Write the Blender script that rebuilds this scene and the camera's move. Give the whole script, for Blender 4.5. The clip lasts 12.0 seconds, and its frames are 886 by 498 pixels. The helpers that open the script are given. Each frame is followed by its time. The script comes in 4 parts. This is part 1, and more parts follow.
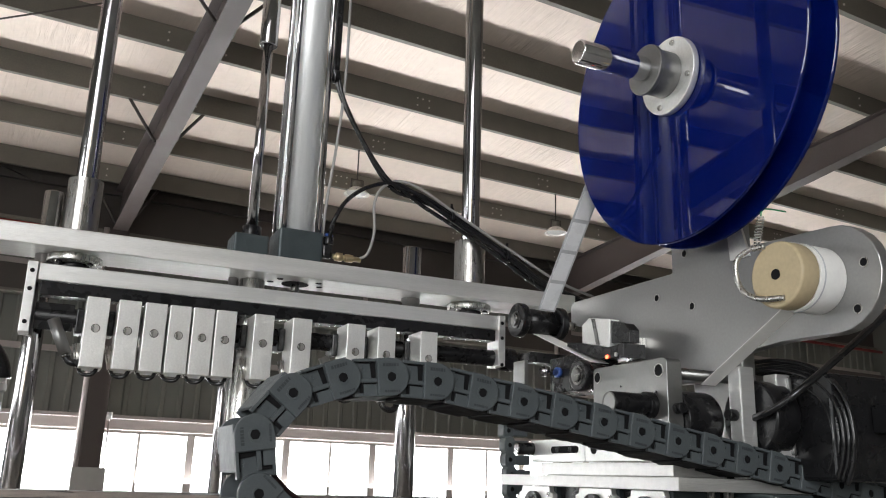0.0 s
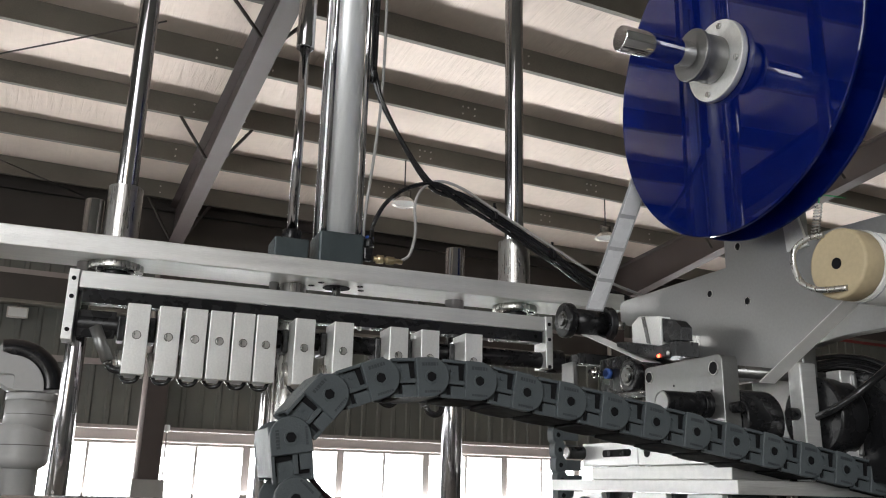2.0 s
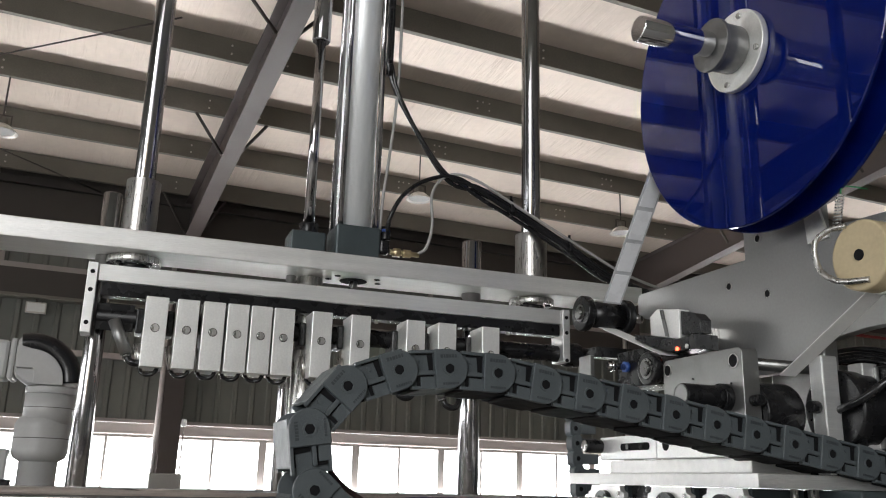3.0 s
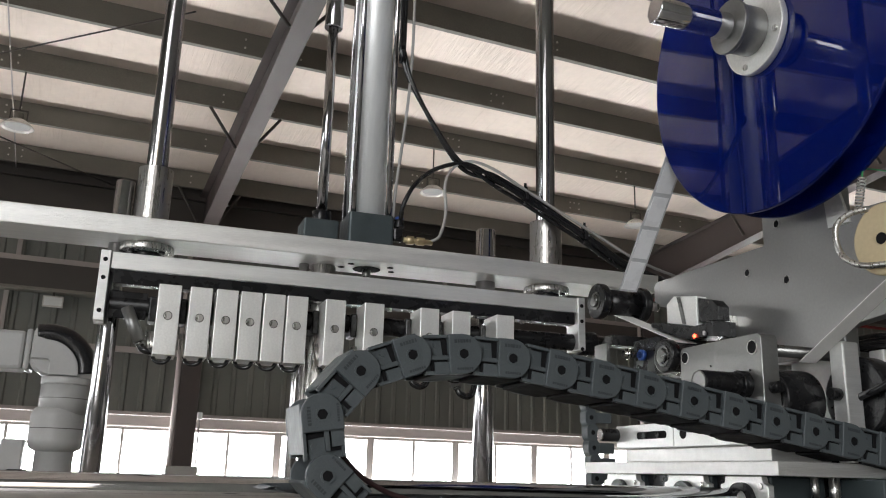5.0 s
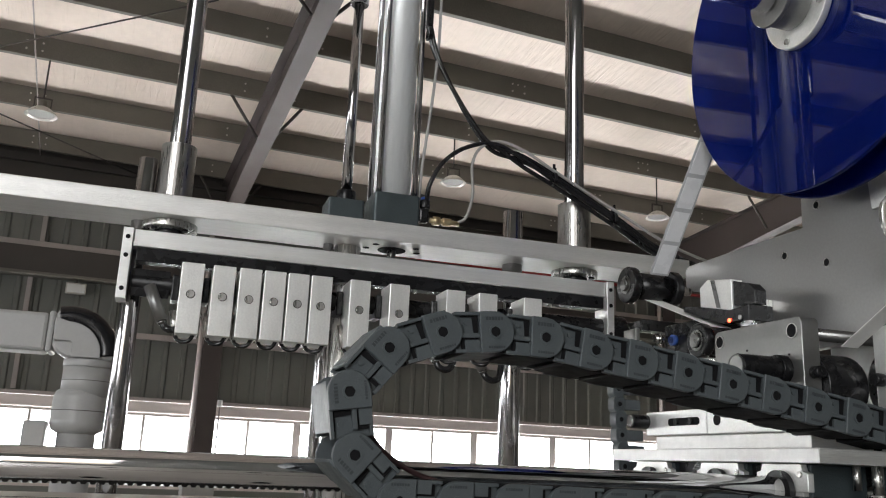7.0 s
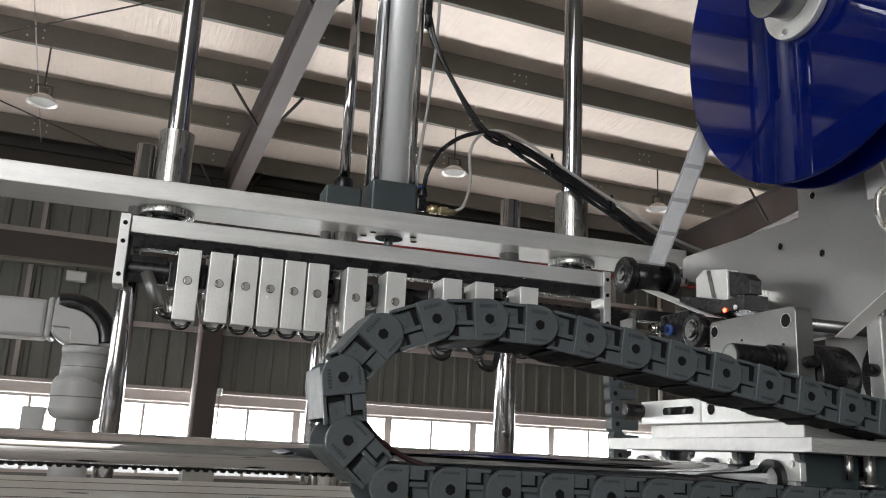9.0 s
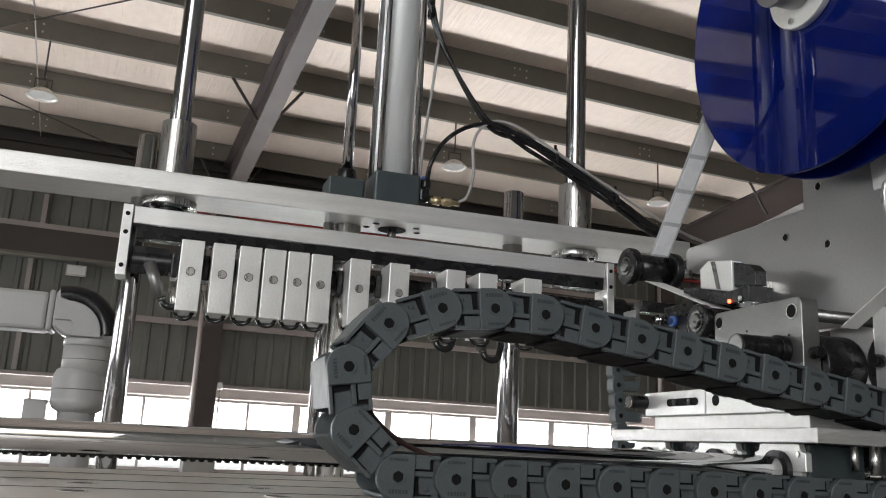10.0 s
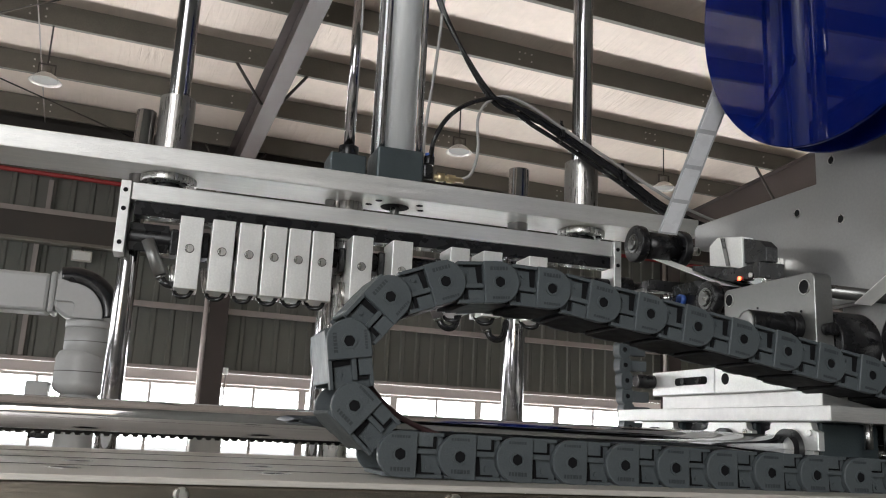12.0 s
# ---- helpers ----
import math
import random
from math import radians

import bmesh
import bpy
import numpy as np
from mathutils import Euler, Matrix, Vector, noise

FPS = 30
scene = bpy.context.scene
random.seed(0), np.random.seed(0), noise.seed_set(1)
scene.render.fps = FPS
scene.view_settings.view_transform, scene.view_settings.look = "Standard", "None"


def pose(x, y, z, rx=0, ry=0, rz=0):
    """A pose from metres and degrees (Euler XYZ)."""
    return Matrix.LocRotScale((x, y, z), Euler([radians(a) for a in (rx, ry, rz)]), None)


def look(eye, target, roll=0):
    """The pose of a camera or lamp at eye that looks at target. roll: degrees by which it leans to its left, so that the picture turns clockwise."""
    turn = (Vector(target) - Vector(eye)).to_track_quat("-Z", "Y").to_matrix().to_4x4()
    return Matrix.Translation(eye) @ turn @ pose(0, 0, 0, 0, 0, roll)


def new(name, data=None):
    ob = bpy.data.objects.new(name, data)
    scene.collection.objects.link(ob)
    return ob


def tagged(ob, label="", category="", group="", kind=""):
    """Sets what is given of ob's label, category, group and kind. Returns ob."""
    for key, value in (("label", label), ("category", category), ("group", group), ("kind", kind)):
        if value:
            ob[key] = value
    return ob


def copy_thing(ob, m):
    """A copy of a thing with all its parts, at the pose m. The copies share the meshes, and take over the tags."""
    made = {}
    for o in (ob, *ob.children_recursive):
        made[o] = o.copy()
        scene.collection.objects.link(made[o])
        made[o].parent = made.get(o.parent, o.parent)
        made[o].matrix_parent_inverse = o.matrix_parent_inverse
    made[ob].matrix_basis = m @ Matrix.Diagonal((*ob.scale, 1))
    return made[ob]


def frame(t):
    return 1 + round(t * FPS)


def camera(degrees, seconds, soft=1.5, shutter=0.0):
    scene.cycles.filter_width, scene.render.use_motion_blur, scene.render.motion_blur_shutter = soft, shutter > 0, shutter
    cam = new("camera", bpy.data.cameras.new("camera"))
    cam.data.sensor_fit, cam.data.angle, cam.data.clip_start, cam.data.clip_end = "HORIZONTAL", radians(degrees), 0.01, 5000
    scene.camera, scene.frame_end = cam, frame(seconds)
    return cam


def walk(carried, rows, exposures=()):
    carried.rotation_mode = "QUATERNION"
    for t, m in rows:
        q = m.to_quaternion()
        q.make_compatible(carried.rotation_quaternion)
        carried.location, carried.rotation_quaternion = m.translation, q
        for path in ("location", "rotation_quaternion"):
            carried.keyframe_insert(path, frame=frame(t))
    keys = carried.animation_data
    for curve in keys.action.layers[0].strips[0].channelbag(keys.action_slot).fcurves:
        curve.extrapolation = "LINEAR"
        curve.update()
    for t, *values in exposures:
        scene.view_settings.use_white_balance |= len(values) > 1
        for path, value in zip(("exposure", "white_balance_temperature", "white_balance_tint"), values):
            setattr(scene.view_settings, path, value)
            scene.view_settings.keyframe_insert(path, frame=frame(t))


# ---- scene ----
cam = camera(54.75, 12.0, soft=1.1)
PATH = [
    (0, (-0.27941, -0.71143, 1.11447), (0.52584, 1.04469, 1.63178), 1.71),
    (0.5, (-0.25651, -0.71878, 1.11277), (0.49851, 1.04974, 1.66260), 1.57),
    (1, (-0.26669, -0.70252, 1.11190), (0.45623, 1.07970, 1.66062), 1.21),
    (1.5, (-0.26562, -0.69089, 1.10989), (0.44120, 1.10021, 1.65059), 1.31),
    (2, (-0.25812, -0.68713, 1.10957), (0.43858, 1.10948, 1.64511), 1.30),
    (2.5, (-0.26197, -0.67870, 1.10825), (0.41018, 1.12909, 1.63750), 1.46),
    (3, (-0.25961, -0.68284, 1.10720), (0.40653, 1.12865, 1.63136), 1.46),
    (5, (-0.25516, -0.67172, 1.10163), (0.38212, 1.15439, 1.61073), 1.54),
    (5.5, (-0.25323, -0.65801, 1.09760), (0.38173, 1.17175, 1.59639), 1.66),
    (6, (-0.25492, -0.65102, 1.09717), (0.37349, 1.18232, 1.59113), 2.07),
    (6.5, (-0.25251, -0.64603, 1.09580), (0.36213, 1.19210, 1.58926), 2.11),
    (7, (-0.25543, -0.64323, 1.09385), (0.34151, 1.20217, 1.58185), 2.33),
    (9, (-0.25088, -0.64588, 1.09112), (0.34706, 1.20484, 1.55728), 2.72),
    (9.5, (-0.25024, -0.64636, 1.09052), (0.34913, 1.20552, 1.55020), 2.62),
    (10, (-0.25392, -0.64044, 1.08755), (0.34601, 1.21277, 1.54109), 2.73),
    (10.5, (-0.25659, -0.63632, 1.08561), (0.34192, 1.21959, 1.52989), 2.71),
    (11, (-0.25555, -0.63029, 1.08410), (0.33709, 1.22957, 1.51965), 2.67),
    (11.5, (-0.24817, -0.62490, 1.08359), (0.34461, 1.23607, 1.51416), 2.70),
    (12, (-0.24521, -0.61975, 1.08142), (0.34746, 1.24347, 1.50233), 2.73),
]
walk(cam, [(t, look(eye, target, roll)) for t, eye, target, roll in PATH], [(0, 0.32), (1.5, 0.20), (3, 0.13), (5, 0.12), (12, 0.15)])

# ---- light ----
world = bpy.data.worlds.new("sky")
scene.world = world
world.use_nodes = True
wn = world.node_tree.nodes
sky = wn.new("ShaderNodeTexSky")
sky.sky_type, sky.sun_disc = "NISHITA", False
sky.sun_elevation, sky.sun_rotation = radians(48), radians(200)
sky.air_density, sky.dust_density = 1.0, 4.0
world.node_tree.links.new(sky.outputs[0], wn["Background"].inputs[0])
wn["Background"].inputs[1].default_value = 0.15
sun_data = bpy.data.lights.new("sun", "SUN")
sun_data.energy, sun_data.angle, sun_data.color = 2.0, radians(0.6), (1.0, 0.95, 0.88)
sun = new("sun", sun_data)
sun.matrix_world = look((0, -20, 30), (0, 6, 0))
scene.view_settings.exposure = 0.0


def area_lamp(name, m, w, h, power, color=(1, 1, 1)):
    la = bpy.data.lights.new(name, "AREA")
    la.shape, la.size, la.size_y, la.energy, la.color = "RECTANGLE", w, h, power, color
    ob = new(name, la)
    ob.matrix_world = m
    return ob


HALL = Matrix.Translation((0.44, 14.2, 0)) @ Matrix.Rotation(0.0767, 4, "Z") @ Matrix.Translation((-0.44, -14.2, 0))
area_lamp("window_light", HALL @ look((3.0, 15.55, 1.15), (3.0, 12.2, 6.0)), 34.0, 1.3, 1900, (0.99, 0.995, 1.0))
# area lamps for daylight from openings assumed behind the camera and along the side
area_lamp("opening_light", look((-3.3, -4.35, 2.4), (-0.3, 0.4, 1.35)), 2.0, 2.6, 135, (0.97, 0.985, 1.0))
area_lamp("side_light", HALL @ look((-13.8, 2.5, 2.0), (0, 3, 3.6)), 12.0, 1.6, 330, (0.95, 0.98, 1.0))

# ---- materials ----


def mat(name, color, rough=0.5, metal=0.0, vary=0.12, scale=20.0, bump=0.0, bscale=200.0, stretch=(1, 1, 1), rvary=0.1, spec=0.5, coat=0.0):
    m = bpy.data.materials.new(name)
    m.use_nodes = True
    nt = m.node_tree
    n, l = nt.nodes, nt.links
    b = n["Principled BSDF"]
    tc = n.new("ShaderNodeTexCoord")
    mp = n.new("ShaderNodeMapping")
    mp.inputs["Scale"].default_value = stretch
    l.new(tc.outputs["Object"], mp.inputs[0])
    a = n.new("ShaderNodeTexNoise")
    a.inputs["Scale"].default_value, a.inputs["Detail"].default_value = scale, 6
    l.new(mp.outputs[0], a.inputs["Vector"])
    f = n.new("ShaderNodeTexNoise")
    f.inputs["Scale"].default_value, f.inputs["Detail"].default_value = bscale, 4
    l.new(mp.outputs[0], f.inputs["Vector"])
    add = n.new("ShaderNodeMath")
    add.operation = "ADD"
    l.new(a.outputs[0], add.inputs[0])
    l.new(f.outputs[0], add.inputs[1])
    mr = n.new("ShaderNodeMapRange")
    mr.inputs[1].default_value, mr.inputs[2].default_value = 0.6, 1.4
    mr.inputs[3].default_value, mr.inputs[4].default_value = 1 - vary, 1 + vary
    l.new(add.outputs[0], mr.inputs[0])
    mx = n.new("ShaderNodeMix")
    mx.data_type, mx.blend_type = "RGBA", "MULTIPLY"
    mx.inputs[0].default_value = 1
    mx.inputs[6].default_value = (*color, 1)
    l.new(mr.outputs[0], mx.inputs[7])
    l.new(mx.outputs[2], b.inputs["Base Color"])
    rr = n.new("ShaderNodeMapRange")
    rr.inputs[1].default_value, rr.inputs[2].default_value = 0.3, 0.7
    rr.inputs[3].default_value, rr.inputs[4].default_value = max(0.02, rough - rvary), min(1, rough + rvary)
    l.new(a.outputs[0], rr.inputs[0])
    l.new(rr.outputs[0], b.inputs["Roughness"])
    b.inputs["Metallic"].default_value = metal
    b.inputs["Specular IOR Level"].default_value = spec
    b.inputs["Coat Weight"].default_value = coat
    if bump:
        bp = n.new("ShaderNodeBump")
        bp.inputs["Strength"].default_value, bp.inputs["Distance"].default_value = bump, 0.002
        l.new(f.outputs[0], bp.inputs["Height"])
        l.new(bp.outputs[0], b.inputs["Normal"])
    return m


ALU = mat("brushed_aluminium", (0.80, 0.80, 0.79), 0.36, 0.75, 0.09, 8, 0.2, 60, (1, 30, 30), 0.08)
ALU_PLATE = mat("milled_plate", (0.80, 0.795, 0.78), 0.38, 0.8, 0.12, 5, 0.3, 80, (1, 20, 20), 0.08)
WHITE_ALU = mat("satin_anodised_block", (0.80, 0.80, 0.78), 0.42, 0.6, 0.10, 25, 0.1, 400, (1, 1, 1), 0.08)
PLATE_GREY = mat("grey_painted_plate", (0.35, 0.35, 0.345), 0.33, 0.75, 0.08, 6, 0.06, 300, (1, 1, 1), 0.08)
CHROME = mat("hard_chrome", (0.42, 0.41, 0.415), 0.10, 1.0, 0.03, 30, 0.0, 200, (1, 1, 1), 0.04)
RAIL = mat("polished_shaft", (0.74, 0.74, 0.76), 0.07, 1.0, 0.03, 30, 0.0, 200, (1, 1, 1), 0.03)
COLLAR = mat("oiled_bearing_steel", (0.40, 0.385, 0.365), 0.30, 1.0, 0.05, 40, 0.02, 200, (10, 10, 1), 0.05)
STEEL = mat("ground_steel", (0.55, 0.54, 0.52), 0.3, 1.0, 0.08, 40, 0.1, 200, (10, 10, 1), 0.08)
CYL = mat("cylinder_barrel", (0.86, 0.88, 0.89), 0.42, 0.4, 0.04, 20, 0.05, 200, (20, 20, 1), 0.05)
CHAIN = mat("chain_plastic", (0.074, 0.086, 0.092), 0.5, 0.0, 0.12, 60, 0.25, 900, (1, 1, 1), 0.08, 0.4)
# near black for holes and joints, and for shade painted into the chain
CHAIN_DARK = mat("hole_and_shade_black", (0.008, 0.008, 0.009), 0.7, 0.0, 0.1, 60, 0, 200, (1, 1, 1), 0.1, 0.15)
CHAIN_MARK = mat("moulded_mark", (0.035, 0.04, 0.045), 0.6, 0.0, 0.1, 60)
BLACK = mat("black_plastic", (0.010, 0.010, 0.011), 0.28, 0.0, 0.15, 60, 0.1, 500, (1, 1, 1), 0.08, 0.3)
RUBBER = mat("black_cable_sheath", (0.010, 0.010, 0.011), 0.2, 0.0, 0.15, 60)
CAP = mat("dark_cylinder_cap", (0.055, 0.07, 0.075), 0.45, 0.3, 0.12, 60, 0.15, 500)
GREY_TUBE = mat("grey_tube", (0.32, 0.31, 0.30), 0.45, 0.0)
BRASS = mat("brass", (0.55, 0.45, 0.28), 0.3, 0.9)
BLUE_P = mat("blue_plastic", (0.03, 0.08, 0.3), 0.4)
CREAM = mat("cream_core", (0.50, 0.41, 0.26), 0.5, 0.0, 0.1, 30)
PAPER = mat("white_paper", (0.82, 0.82, 0.80), 0.6, 0.0, 0.05, 30)
TAPE = mat("translucent_tape", (0.50, 0.51, 0.53), 0.35, 0.0, 0.05, 30)
LABEL = mat("label_film", (0.82, 0.83, 0.85), 0.3, 0.0, 0.04, 30)
ROBOT = mat("robot_paint", (0.41, 0.41, 0.405), 0.35, 0.0, 0.04, 12, 0, 100, (1, 1, 1), 0.05)
ROBOT_BLACK = mat("robot_cover", (0.012, 0.012, 0.014), 0.2, 0.0)
PURLIN = mat("purlin_zinc", (0.195, 0.180, 0.153), 0.55, 0.25, 0.18, 3, 0.05, 60)
RAFTER = mat("rafter_paint", (0.085, 0.066, 0.062), 0.5, 0.0, 0.1, 2, 0.05, 60)
GIRT = mat("wall_steel", (0.075, 0.064, 0.057), 0.5, 0.2, 0.15, 2)
RED = mat("red_pipe", (0.35, 0.03, 0.03), 0.5, 0.0)
WALL = mat("wall_sheet", (0.185, 0.186, 0.168), 0.5, 0.1, 0.12, 1.5)
FLASH = mat("window_flashing", (0.42, 0.37, 0.35), 0.5, 0.0, 0.12, 2)
FRAME = mat("window_frame", (0.66, 0.59, 0.56), 0.5, 0.0, 0.08, 4)
PLINTH = mat("plinth_concrete", (0.40, 0.39, 0.37), 0.7, 0.0, 0.12, 6)
FLOOR = mat("concrete_floor", (0.27, 0.27, 0.26), 0.7, 0.0, 0.15, 1.2, 0.05, 30)
BED = mat("bed_plate", (0.60, 0.57, 0.52), 0.45, 0.3, 0.12, 6, 0.1, 80, (1, 12, 12))
PANEL = mat("stainless_panel", (0.42, 0.38, 0.33), 0.22, 1.0, 0.15, 4, 0.08, 60, (1, 8, 8))
DARK_STEEL = mat("blackened_steel", (0.16, 0.16, 0.155), 0.3, 0.9, 0.12, 40)
CARR = mat("machined_carriage", (0.23, 0.23, 0.226), 0.38, 0.8, 0.07, 30, 0.1, 300)
SHADE = mat("lamp_shade", (0.62, 0.59, 0.55), 0.35, 0.6)


def roof_foil():
    """Faced insulation with fine creases and a metallic sheen."""
    m = mat("roof_foil", (0.77, 0.66, 0.58), 0.45, 0.24, 0.06, 1.2, 0.0, 9, (1, 1, 1), 0.04)
    nt = m.node_tree
    n, l = nt.nodes, nt.links
    tc = n.new("ShaderNodeTexCoord")
    mp = n.new("ShaderNodeMapping")
    mp.inputs["Scale"].default_value = (5.0, 0.5, 1.0)
    mp.inputs["Rotation"].default_value = (0, 0, 0.25)
    no = n.new("ShaderNodeTexNoise")
    no.inputs["Scale"].default_value, no.inputs["Detail"].default_value, no.inputs["Distortion"].default_value = 2.2, 5, 0.6
    bp = n.new("ShaderNodeBump")
    bp.inputs["Strength"].default_value, bp.inputs["Distance"].default_value = 0.55, 0.03
    l.new(tc.outputs["Object"], mp.inputs[0])
    l.new(mp.outputs[0], no.inputs["Vector"])
    l.new(no.outputs[0], bp.inputs["Height"])
    l.new(bp.outputs[0], n["Principled BSDF"].inputs["Normal"])
    return m


FOIL = roof_foil()


def glow(name, color, power):
    m = bpy.data.materials.new(name)
    m.use_nodes = True
    b = m.node_tree.nodes["Principled BSDF"]
    b.inputs["Base Color"].default_value = (*color, 1)
    b.inputs["Emission Color"].default_value = (*color, 1)
    b.inputs["Emission Strength"].default_value = power
    return m


def glass(name, color, rough=0.02, ior=1.45, clear=1.0):
    m = bpy.data.materials.new(name)
    m.use_nodes = True
    b = m.node_tree.nodes["Principled BSDF"]
    b.inputs["Base Color"].default_value = (*color, 1)
    b.inputs["Transmission Weight"].default_value = clear
    b.inputs["Roughness"].default_value = rough
    b.inputs["IOR"].default_value = ior
    return m


BLUE = glass("blue_acrylic", (0.002, 0.013, 0.17), 0.004, 1.42, 0.55)
PANE = glass("window_glass", (0.95, 0.97, 0.97), 0.0, 1.1)
LED = glow("red_led", (1.0, 0.05, 0.02), 12)
HAZE = glow("bright_outdoors", (0.97, 0.98, 1.0), 3.0)

# ---- mesh helpers ----


def bm_box(x0, x1, y0, y1, z0, z1, bevel=0.0, bm=None):
    own = bmesh.new()
    bmesh.ops.create_cube(own, size=1, matrix=Matrix.Translation(((x0 + x1) / 2, (y0 + y1) / 2, (z0 + z1) / 2)) @ Matrix.Diagonal((x1 - x0, y1 - y0, z1 - z0, 1)))
    if bevel:
        bmesh.ops.bevel(own, geom=list(own.edges), offset=bevel, segments=2, profile=0.5, affect="EDGES")
    return merge(own, bm)


def merge(own, bm):
    if bm is None:
        return own
    me = bpy.data.meshes.new("tmp")
    own.to_mesh(me)
    own.free()
    bm.from_mesh(me)
    bpy.data.meshes.remove(me)
    return bm


AX = {"x": Matrix.Rotation(radians(90), 4, "Y"), "y": Matrix.Rotation(radians(-90), 4, "X"), "z": Matrix.Identity(4)}


def bm_cyl(axis, c, r, a, b, seg=32, bevel=0.0, bm=None, r2=None):
    """A cylinder along an axis from a to b; c: the other two coordinates in x, y, z order."""
    own = bmesh.new()
    mid = (a + b) / 2
    p = {"x": (mid, c[0], c[1]), "y": (c[0], mid, c[1]), "z": (c[0], c[1], mid)}[axis]
    bmesh.ops.create_cone(own, cap_ends=True, segments=seg, radius1=r, radius2=r if r2 is None else r2, depth=abs(b - a), matrix=Matrix.Translation(p) @ AX[axis])
    if bevel:
        rim = [e for e in own.edges if len(e.link_faces) == 2 and any(len(f.verts) > 4 for f in e.link_faces)]
        bmesh.ops.bevel(own, geom=rim, offset=bevel, segments=2, profile=0.5, affect="EDGES")
    for f in own.faces:
        f.smooth = len(f.verts) <= 4
    return merge(own, bm)


def bm_ring(axis, c, r0, r1, a, b, seg=32, bm=None):
    """A tube wall between radii r0 and r1, lathed along an axis."""
    return bm_lathe(axis, c, [(r0, a), (r1, a), (r1, b), (r0, b), (r0, a)], seg, bm, False)


def bm_lathe(axis, c, prof, seg=32, bm=None, smooth=True):
    own = bmesh.new()
    rows = []
    for r, h in prof:
        row = []
        for i in range(seg):
            t = 2 * math.pi * i / seg
            u, v = r * math.cos(t), r * math.sin(t)
            p = {"x": (h, c[0] + u, c[1] + v), "y": (c[0] + u, h, c[1] + v), "z": (c[0] + u, c[1] + v, h)}[axis]
            row.append(own.verts.new(p))
        rows.append(row)
    for p, q in zip(rows, rows[1:]):
        for i in range(seg):
            j = (i + 1) % seg
            f = own.faces.new((p[i], p[j], q[j], q[i]))
            f.smooth = smooth
    bmesh.ops.remove_doubles(own, verts=own.verts, dist=1e-6)
    bmesh.ops.recalc_face_normals(own, faces=own.faces)
    return merge(own, bm)


def bm_poly(pts, axis, a, b, bevel=0.0, bm=None):
    """A flat outline pushed from a to b along an axis."""
    own = bmesh.new()
    put = {"x": lambda p, h: (h, p[0], p[1]), "y": lambda p, h: (p[0], h, p[1]), "z": lambda p, h: (p[0], p[1], h)}[axis]
    lo = [own.verts.new(put(p, a)) for p in pts]
    hi = [own.verts.new(put(p, b)) for p in pts]
    own.faces.new(lo)
    own.faces.new(hi[::-1])
    for i in range(len(pts)):
        j = (i + 1) % len(pts)
        own.faces.new((lo[j], lo[i], hi[i], hi[j]))
    bmesh.ops.recalc_face_normals(own, faces=own.faces)
    if bevel:
        bmesh.ops.bevel(own, geom=list(own.edges), offset=bevel, segments=1, profile=0.5, affect="EDGES")
    return merge(own, bm)


def smooth_line(pts, n=8):
    """A Catmull-Rom line through the points."""
    p = [Vector(q) for q in pts]
    p = [2 * p[0] - p[1], *p, 2 * p[-1] - p[-2]]
    out = []
    for i in range(1, len(p) - 2):
        for k in range(n):
            t = k / n
            a, b, c, d = p[i - 1], p[i], p[i + 1], p[i + 2]
            out.append(0.5 * (2 * b + (c - a) * t + (2 * a - 5 * b + 4 * c - d) * t * t + (3 * b - a - 3 * c + d) * t ** 3))
    out.append(p[-2])
    return out


def bm_tube(pts, r, seg=10, n=8, bm=None, straight=False):
    own = bmesh.new()
    line = [Vector(q) for q in pts] if straight else smooth_line(pts, n)
    ref = Vector((0.13, 0.31, 0.94)).normalized()
    rows = []
    for i, p in enumerate(line):
        d = (line[min(i + 1, len(line) - 1)] - line[max(i - 1, 0)]).normalized()
        u = d.cross(ref)
        if u.length < 1e-3:
            u = d.cross(Vector((1, 0, 0)))
        u.normalize()
        v = d.cross(u)
        rows.append([own.verts.new(p + r * (math.cos(2 * math.pi * k / seg) * u + math.sin(2 * math.pi * k / seg) * v)) for k in range(seg)])
    for a, b in zip(rows, rows[1:]):
        for k in range(seg):
            f = own.faces.new((a[k], a[(k + 1) % seg], b[(k + 1) % seg], b[k]))
            f.smooth = True
    own.faces.new(rows[0])
    own.faces.new(rows[-1][::-1])
    bmesh.ops.recalc_face_normals(own, faces=own.faces)
    return merge(own, bm)


def mesh_of(name, bm, material):
    me = bpy.data.meshes.new(name)
    bm.to_mesh(me)
    bm.free()
    me.materials.append(material)
    return me


def part(name, bm, material, parent, label=""):
    ob = new(name, mesh_of(name, bm, material))
    ob.parent = parent
    if label:
        ob["label"] = label
    return ob


def thing(name, bm, material, label, category, group="", kind=""):
    return tagged(new(name, mesh_of(name, bm, material)), label, category, group, kind)


def empty(name, label, category, group="", kind="", at=(0, 0, 0)):
    ob = tagged(new(name), label, category, group, kind)
    ob.location = at
    return ob


def mirror_part(name, ob_mesh, parent, m):
    ob = new(name, ob_mesh)
    ob.parent = parent
    ob.matrix_basis = m
    return ob


# ---- the hall ----
# The hall lies slightly askew to the machine: HALL turns its own axes into the world's.
Y_WALL, Y_BACK, X_L, X_R = 15.2, -4.5, -14.0, 22.0
ROOF, PITCH = 7.7246, -0.0972  # lining height over the hall's y = 0, rise per metre towards the window wall
PURLIN_H = 0.32


def roof_z(y):
    return ROOF + PITCH * y


def hall(ob):
    """Turns a finished object of the hall into the world."""
    ob.matrix_basis = HALL @ ob.matrix_basis
    return ob


def setting(name, bm, material, label, category, group=""):
    return hall(thing(name, bm, material, label, category, group, "structure"))


